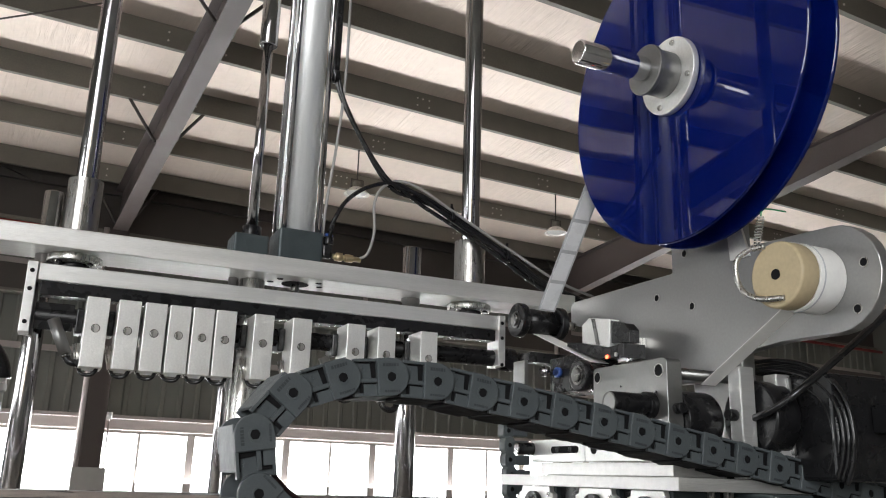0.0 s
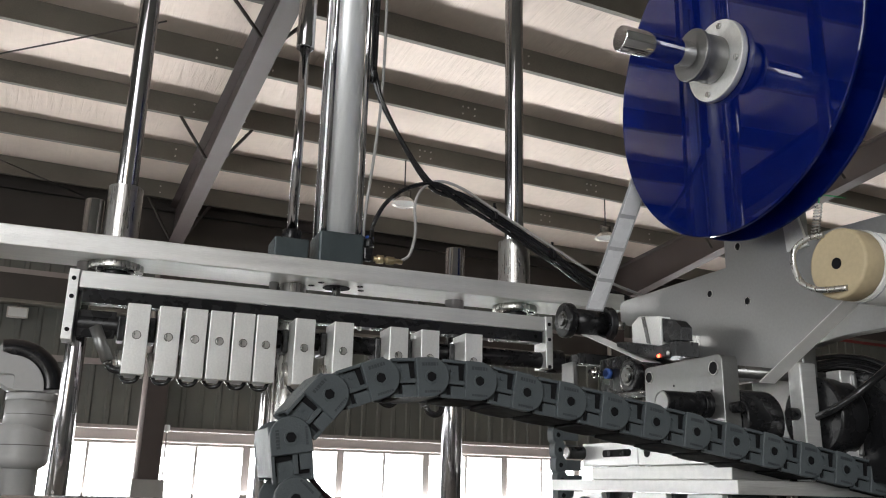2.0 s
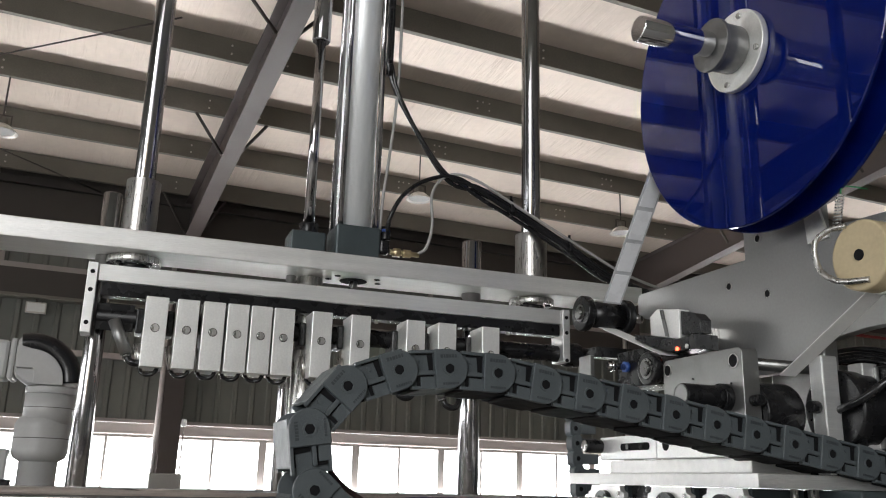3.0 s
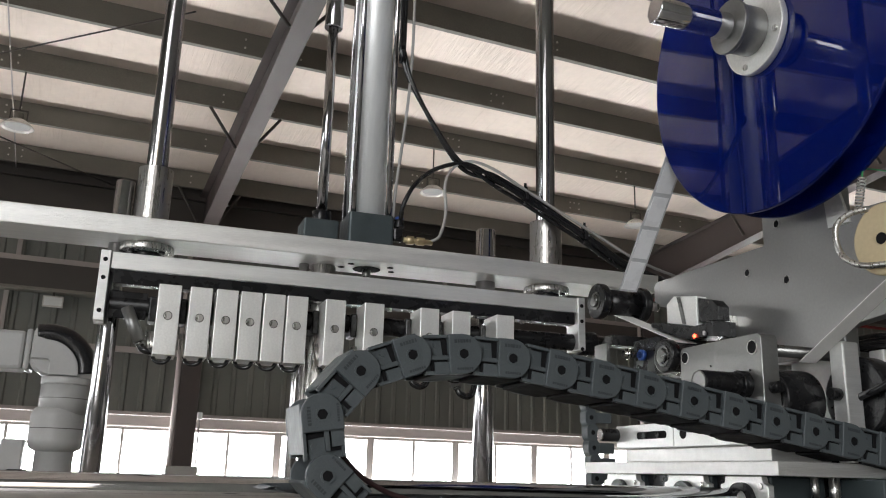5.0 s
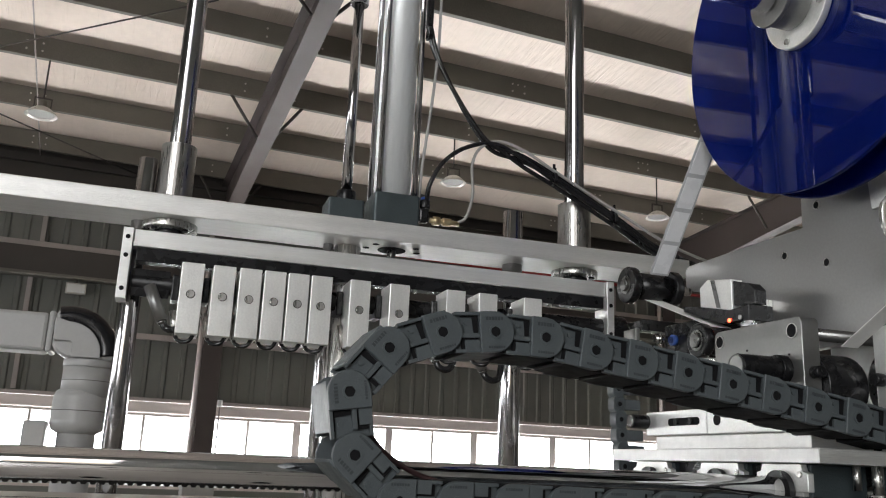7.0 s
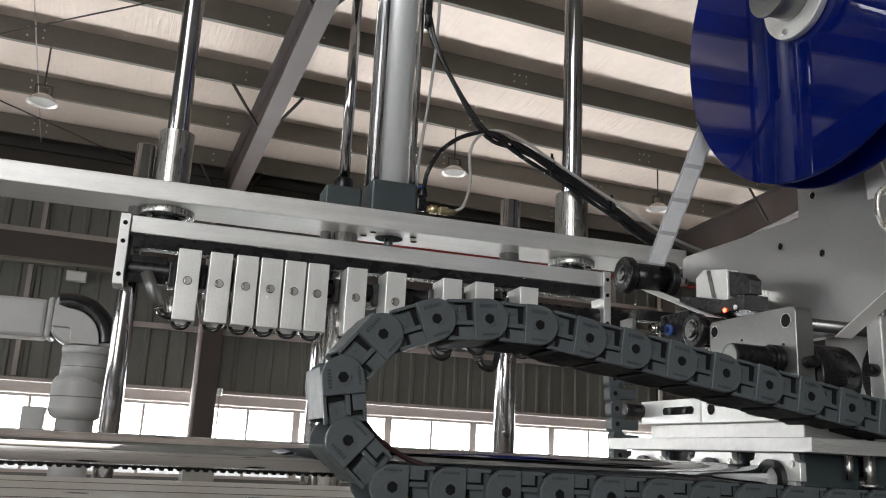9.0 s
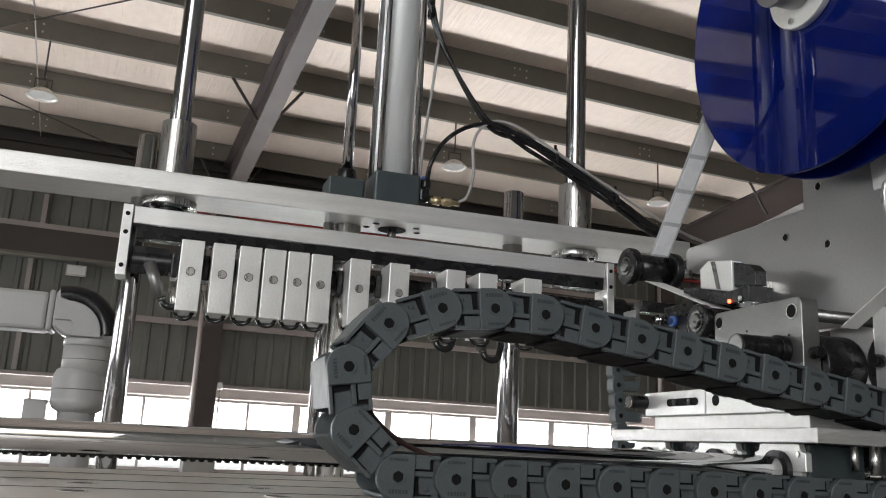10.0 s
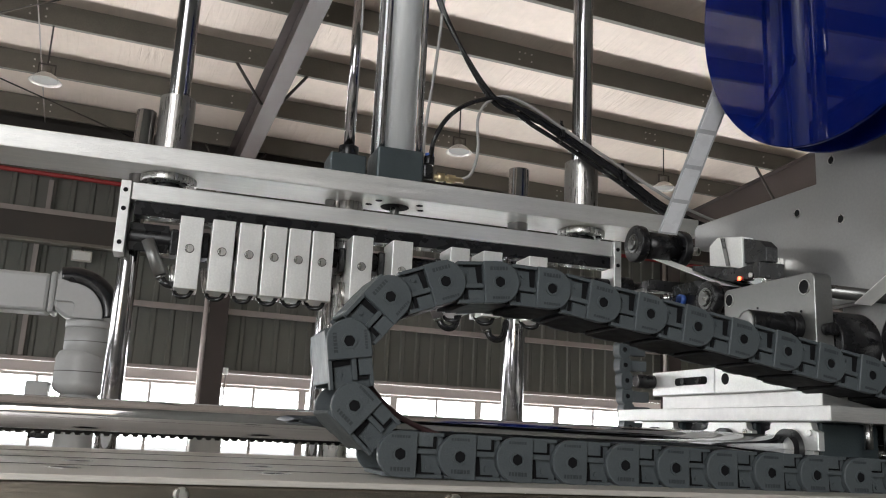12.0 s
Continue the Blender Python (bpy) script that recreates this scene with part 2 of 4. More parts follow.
setting("floor", bm_box(X_L, X_R, Y_BACK, Y_WALL, -0.1, 0.0), FLOOR, "grey polished concrete factory floor", "floor")
thing("ground", bm_box(-300, 300, -300, 300, -0.3, -0.12), FLOOR, "pale concrete yard round the factory hall", "ground", kind="structure")


def hall_roof():
    """The foil-faced lining over the purlins."""
    bm = bmesh.new()
    a, b = Y_BACK - 0.3, Y_WALL + 0.3
    bm_poly([(a, roof_z(a)), (b, roof_z(b)), (b, roof_z(b) + 0.06), (a, roof_z(a) + 0.06)], "x", X_L - 0.3, X_R + 0.3, 0, bm)
    return setting("ceiling", bm, FOIL, "warm white foil-faced insulated roof lining", "ceiling")


hall_roof()

PURLIN_YS = [10.0 + 1.56 * k for k in range(-8, 4)]


def purlin(y):
    z, h = roof_z(y), PURLIN_H
    pts = [(y, z - 0.004), (y, z - h), (y + 0.075, z - h), (y + 0.075, z - h + 0.025), (y + 0.07, z - h + 0.025), (y + 0.07, z - h + 0.005), (y + 0.006, z - h + 0.005), (y + 0.006, z - 0.01), (y + 0.07, z - 0.01), (y + 0.07, z - 0.004)]
    ob = setting("purlin", bm_poly(pts, "x", X_L, X_R), PURLIN, "dark grey galvanised steel roof purlin", "purlin", "roof purlins")
    bolt = mesh_of("bolt", bm_cyl("y", (0, 0), 0.014, -0.014, -0.001, 8), SHADE)
    spots = [(x + dx, dz) for x in (-2.68, 3.953, 7.30, 13.6) for dx, dz in ((0, 0.11), (0.2, 0.11), (0, 0.225), (0.2, 0.225), (0.09, 0.11))]
    spots += [(x, dz) for x in (0.28, 1.04, 9.98, 10.74) for dz in (0.11, 0.23)]
    for x, dz in spots:
        mirror_part("bolt", bolt, ob, Matrix.Translation((x, y, z - dz)))
    return ob


for py in PURLIN_YS:
    purlin(py)


def rafter(x):
    """A tapered portal rafter, deepest at the wall, with fly braces to the purlins."""
    low = lambda y: 6.07 - 0.141 * (y - 8.25)
    top = lambda y: roof_z(y) - PURLIN_H - 0.003
    y0, y1 = 1.0, Y_WALL - 0.1
    root = empty("rafter", "grey painted tapered steel portal rafter", "rafter", "portal frames", "structure", (x, 0, 0))
    part("web", bm_poly([(y0, low(y0) + 0.015), (y1, low(y1) + 0.015), (y1, top(y1) - 0.015), (y0, top(y0) - 0.015)], "x", -0.006, 0.006), RAFTER, root)
    part("bottom_flange", bm_poly([(y0, low(y0)), (y1, low(y1)), (y1, low(y1) + 0.014), (y0, low(y0) + 0.014)], "x", -0.125, 0.125), RAFTER, root)
    part("top_flange", bm_poly([(y0, top(y0) - 0.014), (y1, top(y1) - 0.014), (y1, top(y1)), (y0, top(y0))], "x", -0.125, 0.125), RAFTER, root)
    for k, py in enumerate(PURLIN_YS):
        if py > 6 and k % 2 == 1:
            for sgn in (-1, 1):
                foot = (sgn * 0.11, py + 0.05, low(py) + 0.10)
                part("fly_brace", bm_tube([foot, (sgn * 0.67, py + 0.04, roof_z(py) - 0.12)], 0.024, 6, 1, None, True), GIRT, root)
    return hall(root)


RX, BAY = 0.64, 9.72
for k in (-1, 0, 1):
    rafter(RX + BAY * k)


def column(x):
    root = empty("column", "grey-brown painted steel H column between windows", "column", "wall columns", "structure", (x, Y_WALL, 0))
    h = roof_z(Y_WALL) - PURLIN_H - 0.75
    part("front_flange", bm_box(-0.16, 0.16, -0.42, -0.406, 0, h), RAFTER, root)
    part("web", bm_box(-0.006, 0.006, -0.406, -0.134, 0, h), GIRT, root)
    part("back_flange", bm_box(-0.16, 0.16, -0.134, -0.12, 0, h), RAFTER, root)
    part("plinth", bm_box(-0.28, 0.24, -0.56, -0.102, 0, 1.12, 0.012), PLINTH, root, "pale concrete plinth")
    part("downpipe", bm_cyl("z", (-0.215, -0.36), 0.045, 1.12, h, 14), FLASH, root, "pale pipe beside the column")
    part("conduit", bm_cyl("z", (0.21, -0.44), 0.012, 1.12, 1.94, 10), FLASH, root)
    part("junction_box", bm_cyl("z", (0.21, -0.44), 0.045, 1.90, 2.02, 16, 0.008), PAPER, root, "small white junction fitting")
    return hall(root)


for k in (-1, 0, 1):
    column(RX + BAY * k)

# window wall: sheet above, window strip, sheet below
W_TOP, W_SILL = 1.752, 0.5


def corrugated(x0, x1, z0, z1, y):
    bm = bmesh.new()
    xs, x = [], x0
    while x < x1:
        for dx, dy in ((0.0, 0.0), (0.20, 0.0), (0.225, 0.03), (0.285, 0.03)):
            if x + dx < x1:
                xs.append((x + dx, y - dy))
        x += 0.31
    xs.append((x1, y))
    a = [bm.verts.new((px, py, z0)) for px, py in xs]
    b = [bm.verts.new((px, py, z1)) for px, py in xs]
    for i in range(len(xs) - 1):
        bm.faces.new((a[i], a[i + 1], b[i + 1], b[i]))
    bm_box(x0, x1, y + 0.004, y + 0.06, z0, z1, 0, bm)
    return bm


setting("wall_north", corrugated(X_L, X_R, W_TOP + 0.2, roof_z(Y_WALL) - 0.02, Y_WALL), WALL, "dark grey-green corrugated steel wall sheeting", "wall")
setting("wall_north_lower", bm_box(X_L, X_R, Y_WALL - 0.1, Y_WALL + 0.1, 0, W_SILL), WALL, "grey rendered wall below the window strip", "wall")
setting("trim", bm_box(X_L, X_R, Y_WALL - 0.05, Y_WALL + 0.06, W_TOP + 0.004, W_TOP + 0.188, 0.01), FRAME, "pinkish brown head frame over the window strip", "trim")
setting("trim", bm_box(X_L, X_R, Y_WALL - 0.12, Y_WALL - 0.035, W_TOP + 0.19, W_TOP + 0.25, 0.006), FLASH, "pale drip flashing at the foot of the sheeting", "trim")
for z0, z1, d, m_, lab in ((2.99, 3.09, 0.10, FLASH, "pale steel wall rail"), (3.93, 4.36, 0.28, GIRT, "dark brown steel crane beam along the wall"), (3.88, 3.93, 0.3, PURLIN, "grey lower edge of the crane beam"), (4.365, 4.475, 0.16, FLASH, "pale steel strip on the wall beam"), (5.13, 5.2, 0.12, PURLIN, "grey steel rail above the red pipe"), (5.86, 6.0, 0.12, GIRT, "dark steel eaves rail")):
    setting("girt", bm_box(X_L, X_R, Y_WALL - 0.04 - d, Y_WALL - 0.04, z0, z1, 0.006), m_, lab, "girt", "wall rails")
# dark sheets laid over the upper wall to carry its shade
setting("girt", bm_box(X_L, X_R, Y_WALL - 0.075, Y_WALL - 0.036, 5.205, 5.855, 0.004), GIRT, "dark brown sheet for the shaded upper wall below the eaves", "girt", "wall rails")
setting("girt", bm_box(X_L, X_R, Y_WALL - 0.075, Y_WALL - 0.036, 6.005, roof_z(Y_WALL) - 0.02, 0.004), GIRT, "dark brown sheet for the shaded wall top at the eaves", "girt", "wall rails")
hall(thing("red_pipe", bm_cyl("x", (Y_WALL - 0.3, 5.045), 0.04, X_L, X_R, 12), RED, "thin red painted fire pipe along the wall", "pipe"))


def window(x0, x1):
    w = x1 - x0
    root = empty("window_1", "bright window with pale brownish aluminium frame", "window", "window strip", "structure", (x0, Y_WALL, 0))
    f, c = 0.066, 0.022
    for a, b, lo, hi in ((0, w, W_TOP - 0.05, W_TOP), (0, w, W_SILL, W_SILL + 0.05), (0, f, W_SILL + 0.05, W_TOP - 0.05), (w - f, w, W_SILL + 0.05, W_TOP - 0.05)):
        part("window_frame", bm_box(a, b, -0.03, 0.01, lo, hi), FRAME, root)
    part("mullion", bm_box(w / 2 - c, w / 2 + c, -0.028, 0.008, W_SILL + 0.05, W_TOP - 0.05), FRAME, root)
    for a, b in ((f, w / 2 - c), (w / 2 + c, w - f)):
        p = part("pane", bm_box(a - 0.008, b + 0.008, -0.003, 0.001, W_SILL + 0.038, W_TOP - 0.038), PANE, root)
        p.visible_shadow = False
    return hall(root)


for k in range(-8, 12):
    window(0.553 + 1.778 * k, 0.553 + 1.778 * k + 1.7775)
setting("backdrop", bm_box(-70, 90, 45, 45.2, -2, 9), HAZE, "hazy over-bright daylight outside the windows", "backdrop")

# remaining walls, unseen; placed and opened to shape the daylight
for n_, x0, x1, z0, z1 in (("wall_south", X_L, -6.8, 0, 8.1), ("wall_south_right", -2.6, X_R, 0, 8.1), ("wall_south_sill", -6.8, -2.6, 0, 0.9), ("wall_south_head", -6.8, -2.6, 4.2, 8.1)):
    setting(n_, bm_box(x0, x1, Y_BACK - 0.2, Y_BACK, z0, z1), WALL, "grey sheeted wall behind the machine line", "wall")
setting("wall_east", bm_box(X_R, X_R + 0.2, Y_BACK, Y_WALL, 0, roof_z(Y_BACK)), WALL, "grey sheeted end wall", "wall")
setting("wall_west", bm_box(X_L - 0.2, X_L, Y_BACK, Y_WALL, 0, 1.2), WALL, "grey low side wall", "wall")
setting("wall_west_upper", bm_box(X_L - 0.2, X_L, Y_BACK, Y_WALL, 2.8, roof_z(Y_BACK)), WALL, "grey sheeted side wall above windows", "wall")
for wx, z0, z1 in ((-2.45, 2.02, 3.87), (-2.36, 4.48, 5.0), (-6.2, 2.02, 3.87), (-6.2, 4.48, 5.0), (5.5, 4.48, 5.0), (9.1, 4.48, 5.0)):
    setting("wall_post", bm_box(wx, wx + 0.075, Y_WALL - 0.12, Y_WALL - 0.032, z0, z1), FLASH, "slim pale vertical post on the wall sheeting", "post", "wall posts")

# roof bracing and a conduit under the purlins
for a, b in (((-3.80, 12.11, 6.18), (-0.47, 9.22, 6.46)), ((-4.10, 12.72, 6.12), (-0.94, 15.01, 5.89))):
    hall(thing("roof_brace", bm_tube([a, b], 0.012, 6, 1, None, True), GIRT, "thin steel bracing rod under the roof", "brace", "roof bracing", "structure"))
hall(thing("conduit", bm_tube([(-2.55, y, roof_z(y) - PURLIN_H - 0.012) for y in (5.0, 14.9)], 0.01, 6, 1, None, True), FLASH, "thin pale conduit under the purlins", "conduit"))


def high_bay(x, z):
    """An unlit reflector lamp hung from a purlin."""
    y = PURLIN_YS[9] + 0.03
    root = empty("high_bay_lamp", "unlit aluminium bell-shaped high-bay lamp on a rod", "lamp", "hall lamps", "", (x, y, z))
    part("shade", bm_lathe("z", (0, 0), [(0.06, 0.115), (0.09, 0.10), (0.13, 0.07), (0.185, 0.02), (0.208, 0.0), (0.214, 0.0), (0.19, 0.028), (0.135, 0.078), (0.095, 0.108), (0.06, 0.123)], 28), SHADE, root)
    part("gear_housing", bm_cyl("z", (0, 0), 0.062, 0.12, 0.21, 20, 0.01), PURLIN, root)
    for sx in (-1, 1):
        part("yoke_arm", bm_box(sx * 0.105 - 0.008, sx * 0.105 + 0.008, -0.012, 0.012, 0.10, 0.24), GIRT, root)
    part("yoke", bm_box(-0.113, 0.113, -0.012, 0.012, 0.2405, 0.256), GIRT, root)
    part("diffuser", bm_cyl("z", (0, 0), 0.165, 0.018, 0.028, 24), GREY_TUBE, root)
    part("rod", bm_cyl("z", (0, 0), 0.012, 0.2565, roof_z(y) - PURLIN_H - z - 0.002, 8), GIRT, root)
    return hall(root)


for lx, lz in ((-2.37, 5.46), (3.72, 5.51), (7.71, 5.52), (13.7, 5.52)):
    high_bay(lx, lz)

wl = empty("wall_floodlight", "small pale floodlight box fixed under the dark beam", "lamp", at=(-1.69, Y_WALL - 0.3, 3.72))
part("housing", bm_box(-0.16, 0.16, 0, 0.1, -0.09, 0.09, 0.01), SHADE, wl)
part("lens", bm_box(-0.14, 0.14, -0.006, -0.001, -0.07, 0.07), PAPER, wl)
part("bracket", bm_box(-0.02, 0.02, 0.04, 0.13, 0.09, 0.159), GIRT, wl)
hall(wl)


# ---- the filling machine frame ----
PZ0, PZ1, PY0, PY1 = 1.3775, 1.403, 0.42, 0.502
top_plate = empty("top_plate", "long thick brushed aluminium plate carrying the rods", "machine plate", at=(0, 0, 0))
part("slab", bm_box(-1.3, 0.475, PY0, PY1, PZ0, PZ1, 0.0012), ALU_PLATE, top_plate)
for fx in (0.03, -0.006, 0.066, 0.002, 0.058):
    part("screw_hole", bm_cyl("z", (fx, 0.446 if fx in (0.002, 0.058) else 0.47), 0.0195 if fx == 0.03 else 0.0045, PZ0 - 0.0006, PZ0 + 0.0004, 18), CHAIN_DARK, top_plate)
part("rod_end", bm_cyl("z", (0.03, 0.47), 0.006, PZ0 - 0.012, PZ0 - 0.0007, 16, 0.001), DARK_STEEL, top_plate)
for fx in (-0.263, 0.31):
    fl = part("flange", bm_cyl("z", (fx, 0.47), 0.034, PZ0 - 0.0095, PZ0 - 0.0005, 36, 0.001), STEEL, top_plate)
    part("boss", bm_cyl("z", (fx, 0.47), 0.019, PZ0 - 0.016, PZ0 - 0.0098, 24, 0.001), BLACK, fl)
    for k in range(4):
        a = radians(45 + 90 * k)
        part("screw", bm_cyl("z", (fx + 0.026 * math.cos(a), 0.47 + 0.026 * math.sin(a)), 0.004, PZ0 - 0.0125, PZ0 - 0.0097, 10), BLACK, fl)


def guide_rod(name, x, y, r, z0, z1, label, collar=None, material=CHROME):
    root = empty(name, label, "guide rod", "guide rods", "", (x, y, z0))
    part("shaft", bm_cyl("z", (0, 0), r, 0, z1 - z0, 40, min(0.0015, r / 5)), material, root)
    if collar:
        part("collar", bm_ring("z", (0, 0), r, collar[0], PZ1 - z0, collar[1] - z0, 40), COLLAR, root, "ground steel bushing collar")
    return root


guide_rod("guide_rod", -0.2625, 0.47, 0.0135, PZ0 - 0.004, 2.4, "polished chrome vertical guide rod in a steel collar", (0.022, 1.482))
guide_rod("guide_rod", 0.3095, 0.47, 0.0147, PZ0 - 0.004, 2.4, "polished chrome vertical guide rod in a steel collar", (0.0245, 1.479))
guide_rod("guide_rod", -0.2985, 0.475, 0.012, 1.02, 1.4625, "short polished chrome post through the plate")
guide_rod("guide_rod", 0.2125, 0.475, 0.0145, 1.02, 1.458, "short polished chrome post through the plate")
guide_rod("guide_rod", -0.057, 0.475, 0.0072, 1.02, PZ0, "thin chrome rod below the plate")
guide_rod("guide_rod", -0.03, 0.478, 0.018, 1.02, PZ0, "dull grey steel post below the plate", None, STEEL)

cyl = empty("pneumatic_cylinder", "tall silver pneumatic cylinder with dark square cap", "cylinder", at=(0.0265, 0.47, PZ1))
part("barrel", bm_cyl("z", (0, 0), 0.0262, 0.047, 0.95, 48), CYL, cyl, "satin aluminium barrel")
part("end_cap", bm_box(-0.032, 0.032, -0.032, 0.032, 0.0, 0.048, 0.003), CAP, cyl, "dark grey square end cap")
for sx in (-1, 1):
    for sy in (-1, 1):
        part("tie_rod", bm_cyl("z", (sx * 0.0255, sy * 0.0255), 0.004, 0.048, 0.95, 14), CHROME, cyl)

scyl = empty("return_cylinder", "slim chrome rod cylinder with dark square base", "cylinder", at=(-0.0385, 0.47, PZ1))
part("base", bm_box(-0.027, 0.021, -0.022, 0.03, 0.0, 0.034, 0.002), CAP, scyl, "dark grey base block")
part("gland", bm_cyl("z", (0, 0), 0.0135, 0.034, 0.05, 24, 0.001), BLACK, scyl)
part("rod", bm_cyl("z", (0, 0), 0.0074, 0.05, 0.34, 24), CHROME, scyl)
part("sleeve", bm_cyl("z", (0, 0), 0.0135, 0.335, 0.43, 28, 0.002), CHROME, scyl, "bright sleeve coupling")
part("upper_rod", bm_cyl("z", (0, 0), 0.0085, 0.43, 0.95, 24), CHROME, scyl)

# ---- holder bar with its row of blocks ----
bar = empty("holder_bar", "brushed aluminium cross bar with end brackets and dark rail", "machine bar")
part("bar_body", bm_box(-0.303, 0.345, 0.44, 0.462, 1.338, 1.3595, 0.001), ALU, bar)
part("under_rail", bm_box(-0.298, 0.343, 0.442, 0.466, 1.3205, 1.3375, 0.001), BLACK, bar, "black rail under the bar")
for x0, x1, z0 in ((-0.3155, -0.3035, 1.272), (0.3455, 0.357, 1.282)):
    br = part("end_bracket", bm_box(x0, x1, 0.436, 0.474, z0, 1.36, 0.0008), ALU, bar)
    for z in (1.348, 1.325, 1.284):
        part("bolt_hole", bm_cyl("y", ((x0 + x1) / 2, z), 0.0028, 0.4352, 0.437, 14), CHAIN_DARK, br)
part("shaft", bm_cyl("x", (0.458, 1.296), 0.0125, -0.30, 0.40, 24, 0.001), BLACK, bar, "black cross shaft")
part("shaft_collar", bm_cyl("x", (0.458, 1.296), 0.018, 0.357, 0.382, 28, 0.002), BLACK, bar)
part("arm", bm_box(-0.30, -0.255, 0.448, 0.454, 1.278, 1.312, 0.001), BLACK, bar)
for px in (-0.13, -0.022, 0.06, 0.16, 0.26):
    part("stud", bm_cyl("z", (px, 0.447), 0.003, 1.316, 1.338, 10), STEEL, bar)


def holder_block():
    """One clamp block with its round pin, hose fitting and bent hose."""
    root = empty("holder_block", "satin aluminium clamp block with a round pin", "clamp block", "row of clamp blocks")
    part("body", bm_box(-0.0133, 0.0133, 0, 0.047, -0.0425, 0.0435, 0.0008), WHITE_ALU, root)
    part("pin", bm_cyl("y", (0, 0.005), 0.0046, -0.0012, 0.002, 24, 0.0004), STEEL, root, "worn steel pin head")
    part("pin_ring", bm_ring("y", (0, 0.005), 0.0046, 0.0053, -0.0003, 0.001, 24), CHAIN_DARK, root)
    part("fitting", bm_tube([(-0.018, 0.034, -0.012), (-0.012, 0.030, -0.040)], 0.0045, 14, 1, None, True), STEEL, root, "slanted steel sensor tube")
    part("clamp", bm_box(-0.0225, -0.0138, 0.036, 0.070, 0.002, 0.034, 0.002), BLACK, root, "black plastic clamp on the shaft")
    part("hose", bm_tube([(-0.012, 0.030, -0.040), (-0.010, 0.022, -0.047), (-0.004, 0.016, -0.0505), (0.004, 0.013, -0.049), (0.009, 0.014, -0.040)], 0.0025, 10, 6), RUBBER, root, "short black bent hose")
    return root


XS = (-0.230, -0.193, -0.1615, -0.1317, -0.1025, -0.0735, -0.024, 0.028, 0.105, 0.1505, 0.2155)
first = holder_block()
first.location = (XS[0], 0.406, 1.274)
for bx in XS[1:]:
    copy_thing(first, pose(bx, 0.406, 1.274))
for nx, nz, k in ((-0.265, 1.2645, 0.72), (0.080, 1.2440, 0.8), (0.147, 1.2345, 1.0)):
    ob = empty("sensor_tube", "slanted silver sensor tube ending in a black hose", "sensor", "sensor tubes", "", (nx, 0.43, nz))
    part("tube", bm_tube([(-0.013, 0.0, 0.034 * k), (0.006, -0.003, -0.017)], 0.0072, 16, 1, None, True), CARR, ob)
    part("tip", bm_tube([(0.006, -0.003, -0.017), (0.0075, -0.0032, -0.021)], 0.0056, 14, 1, None, True), DARK_STEEL, ob)
    part("hose", bm_tube([(0.0072, -0.0032, -0.020), (0.011, -0.005, -0.027), (0.020, -0.007, -0.030), (0.028, -0.007, -0.024), (0.033, -0.004, -0.004)] if nx > 0 else [(0.0072, -0.0032, -0.020), (0.010, -0.005, -0.025), (0.015, -0.007, -0.0275), (0.022, -0.005, -0.027), (0.028, 0.0, -0.022)], 0.0044, 10, 6), RUBBER, ob)

# ---- drag chain ----
LOOP = [(-0.0738, 1.0654), (-0.110, 1.098), (-0.117, 1.1445), (-0.088, 1.180), (-0.045, 1.196), (0.0, 1.200), (0.045, 1.199), (0.091, 1.192), (0.135, 1.1865)]
UP = [(0.135 + 0.0455 * k, 1.1865 - 0.0069 * k - 0.00006 * k * k) for k in range(1, 12)]
LOW = [(-0.0738 + 0.0463 * k, 1.0654 - 0.0005 * k) for k in range(14, 0, -1)]
HOLES = LOW + LOOP + UP
CW, CH = 0.072, 0.0168


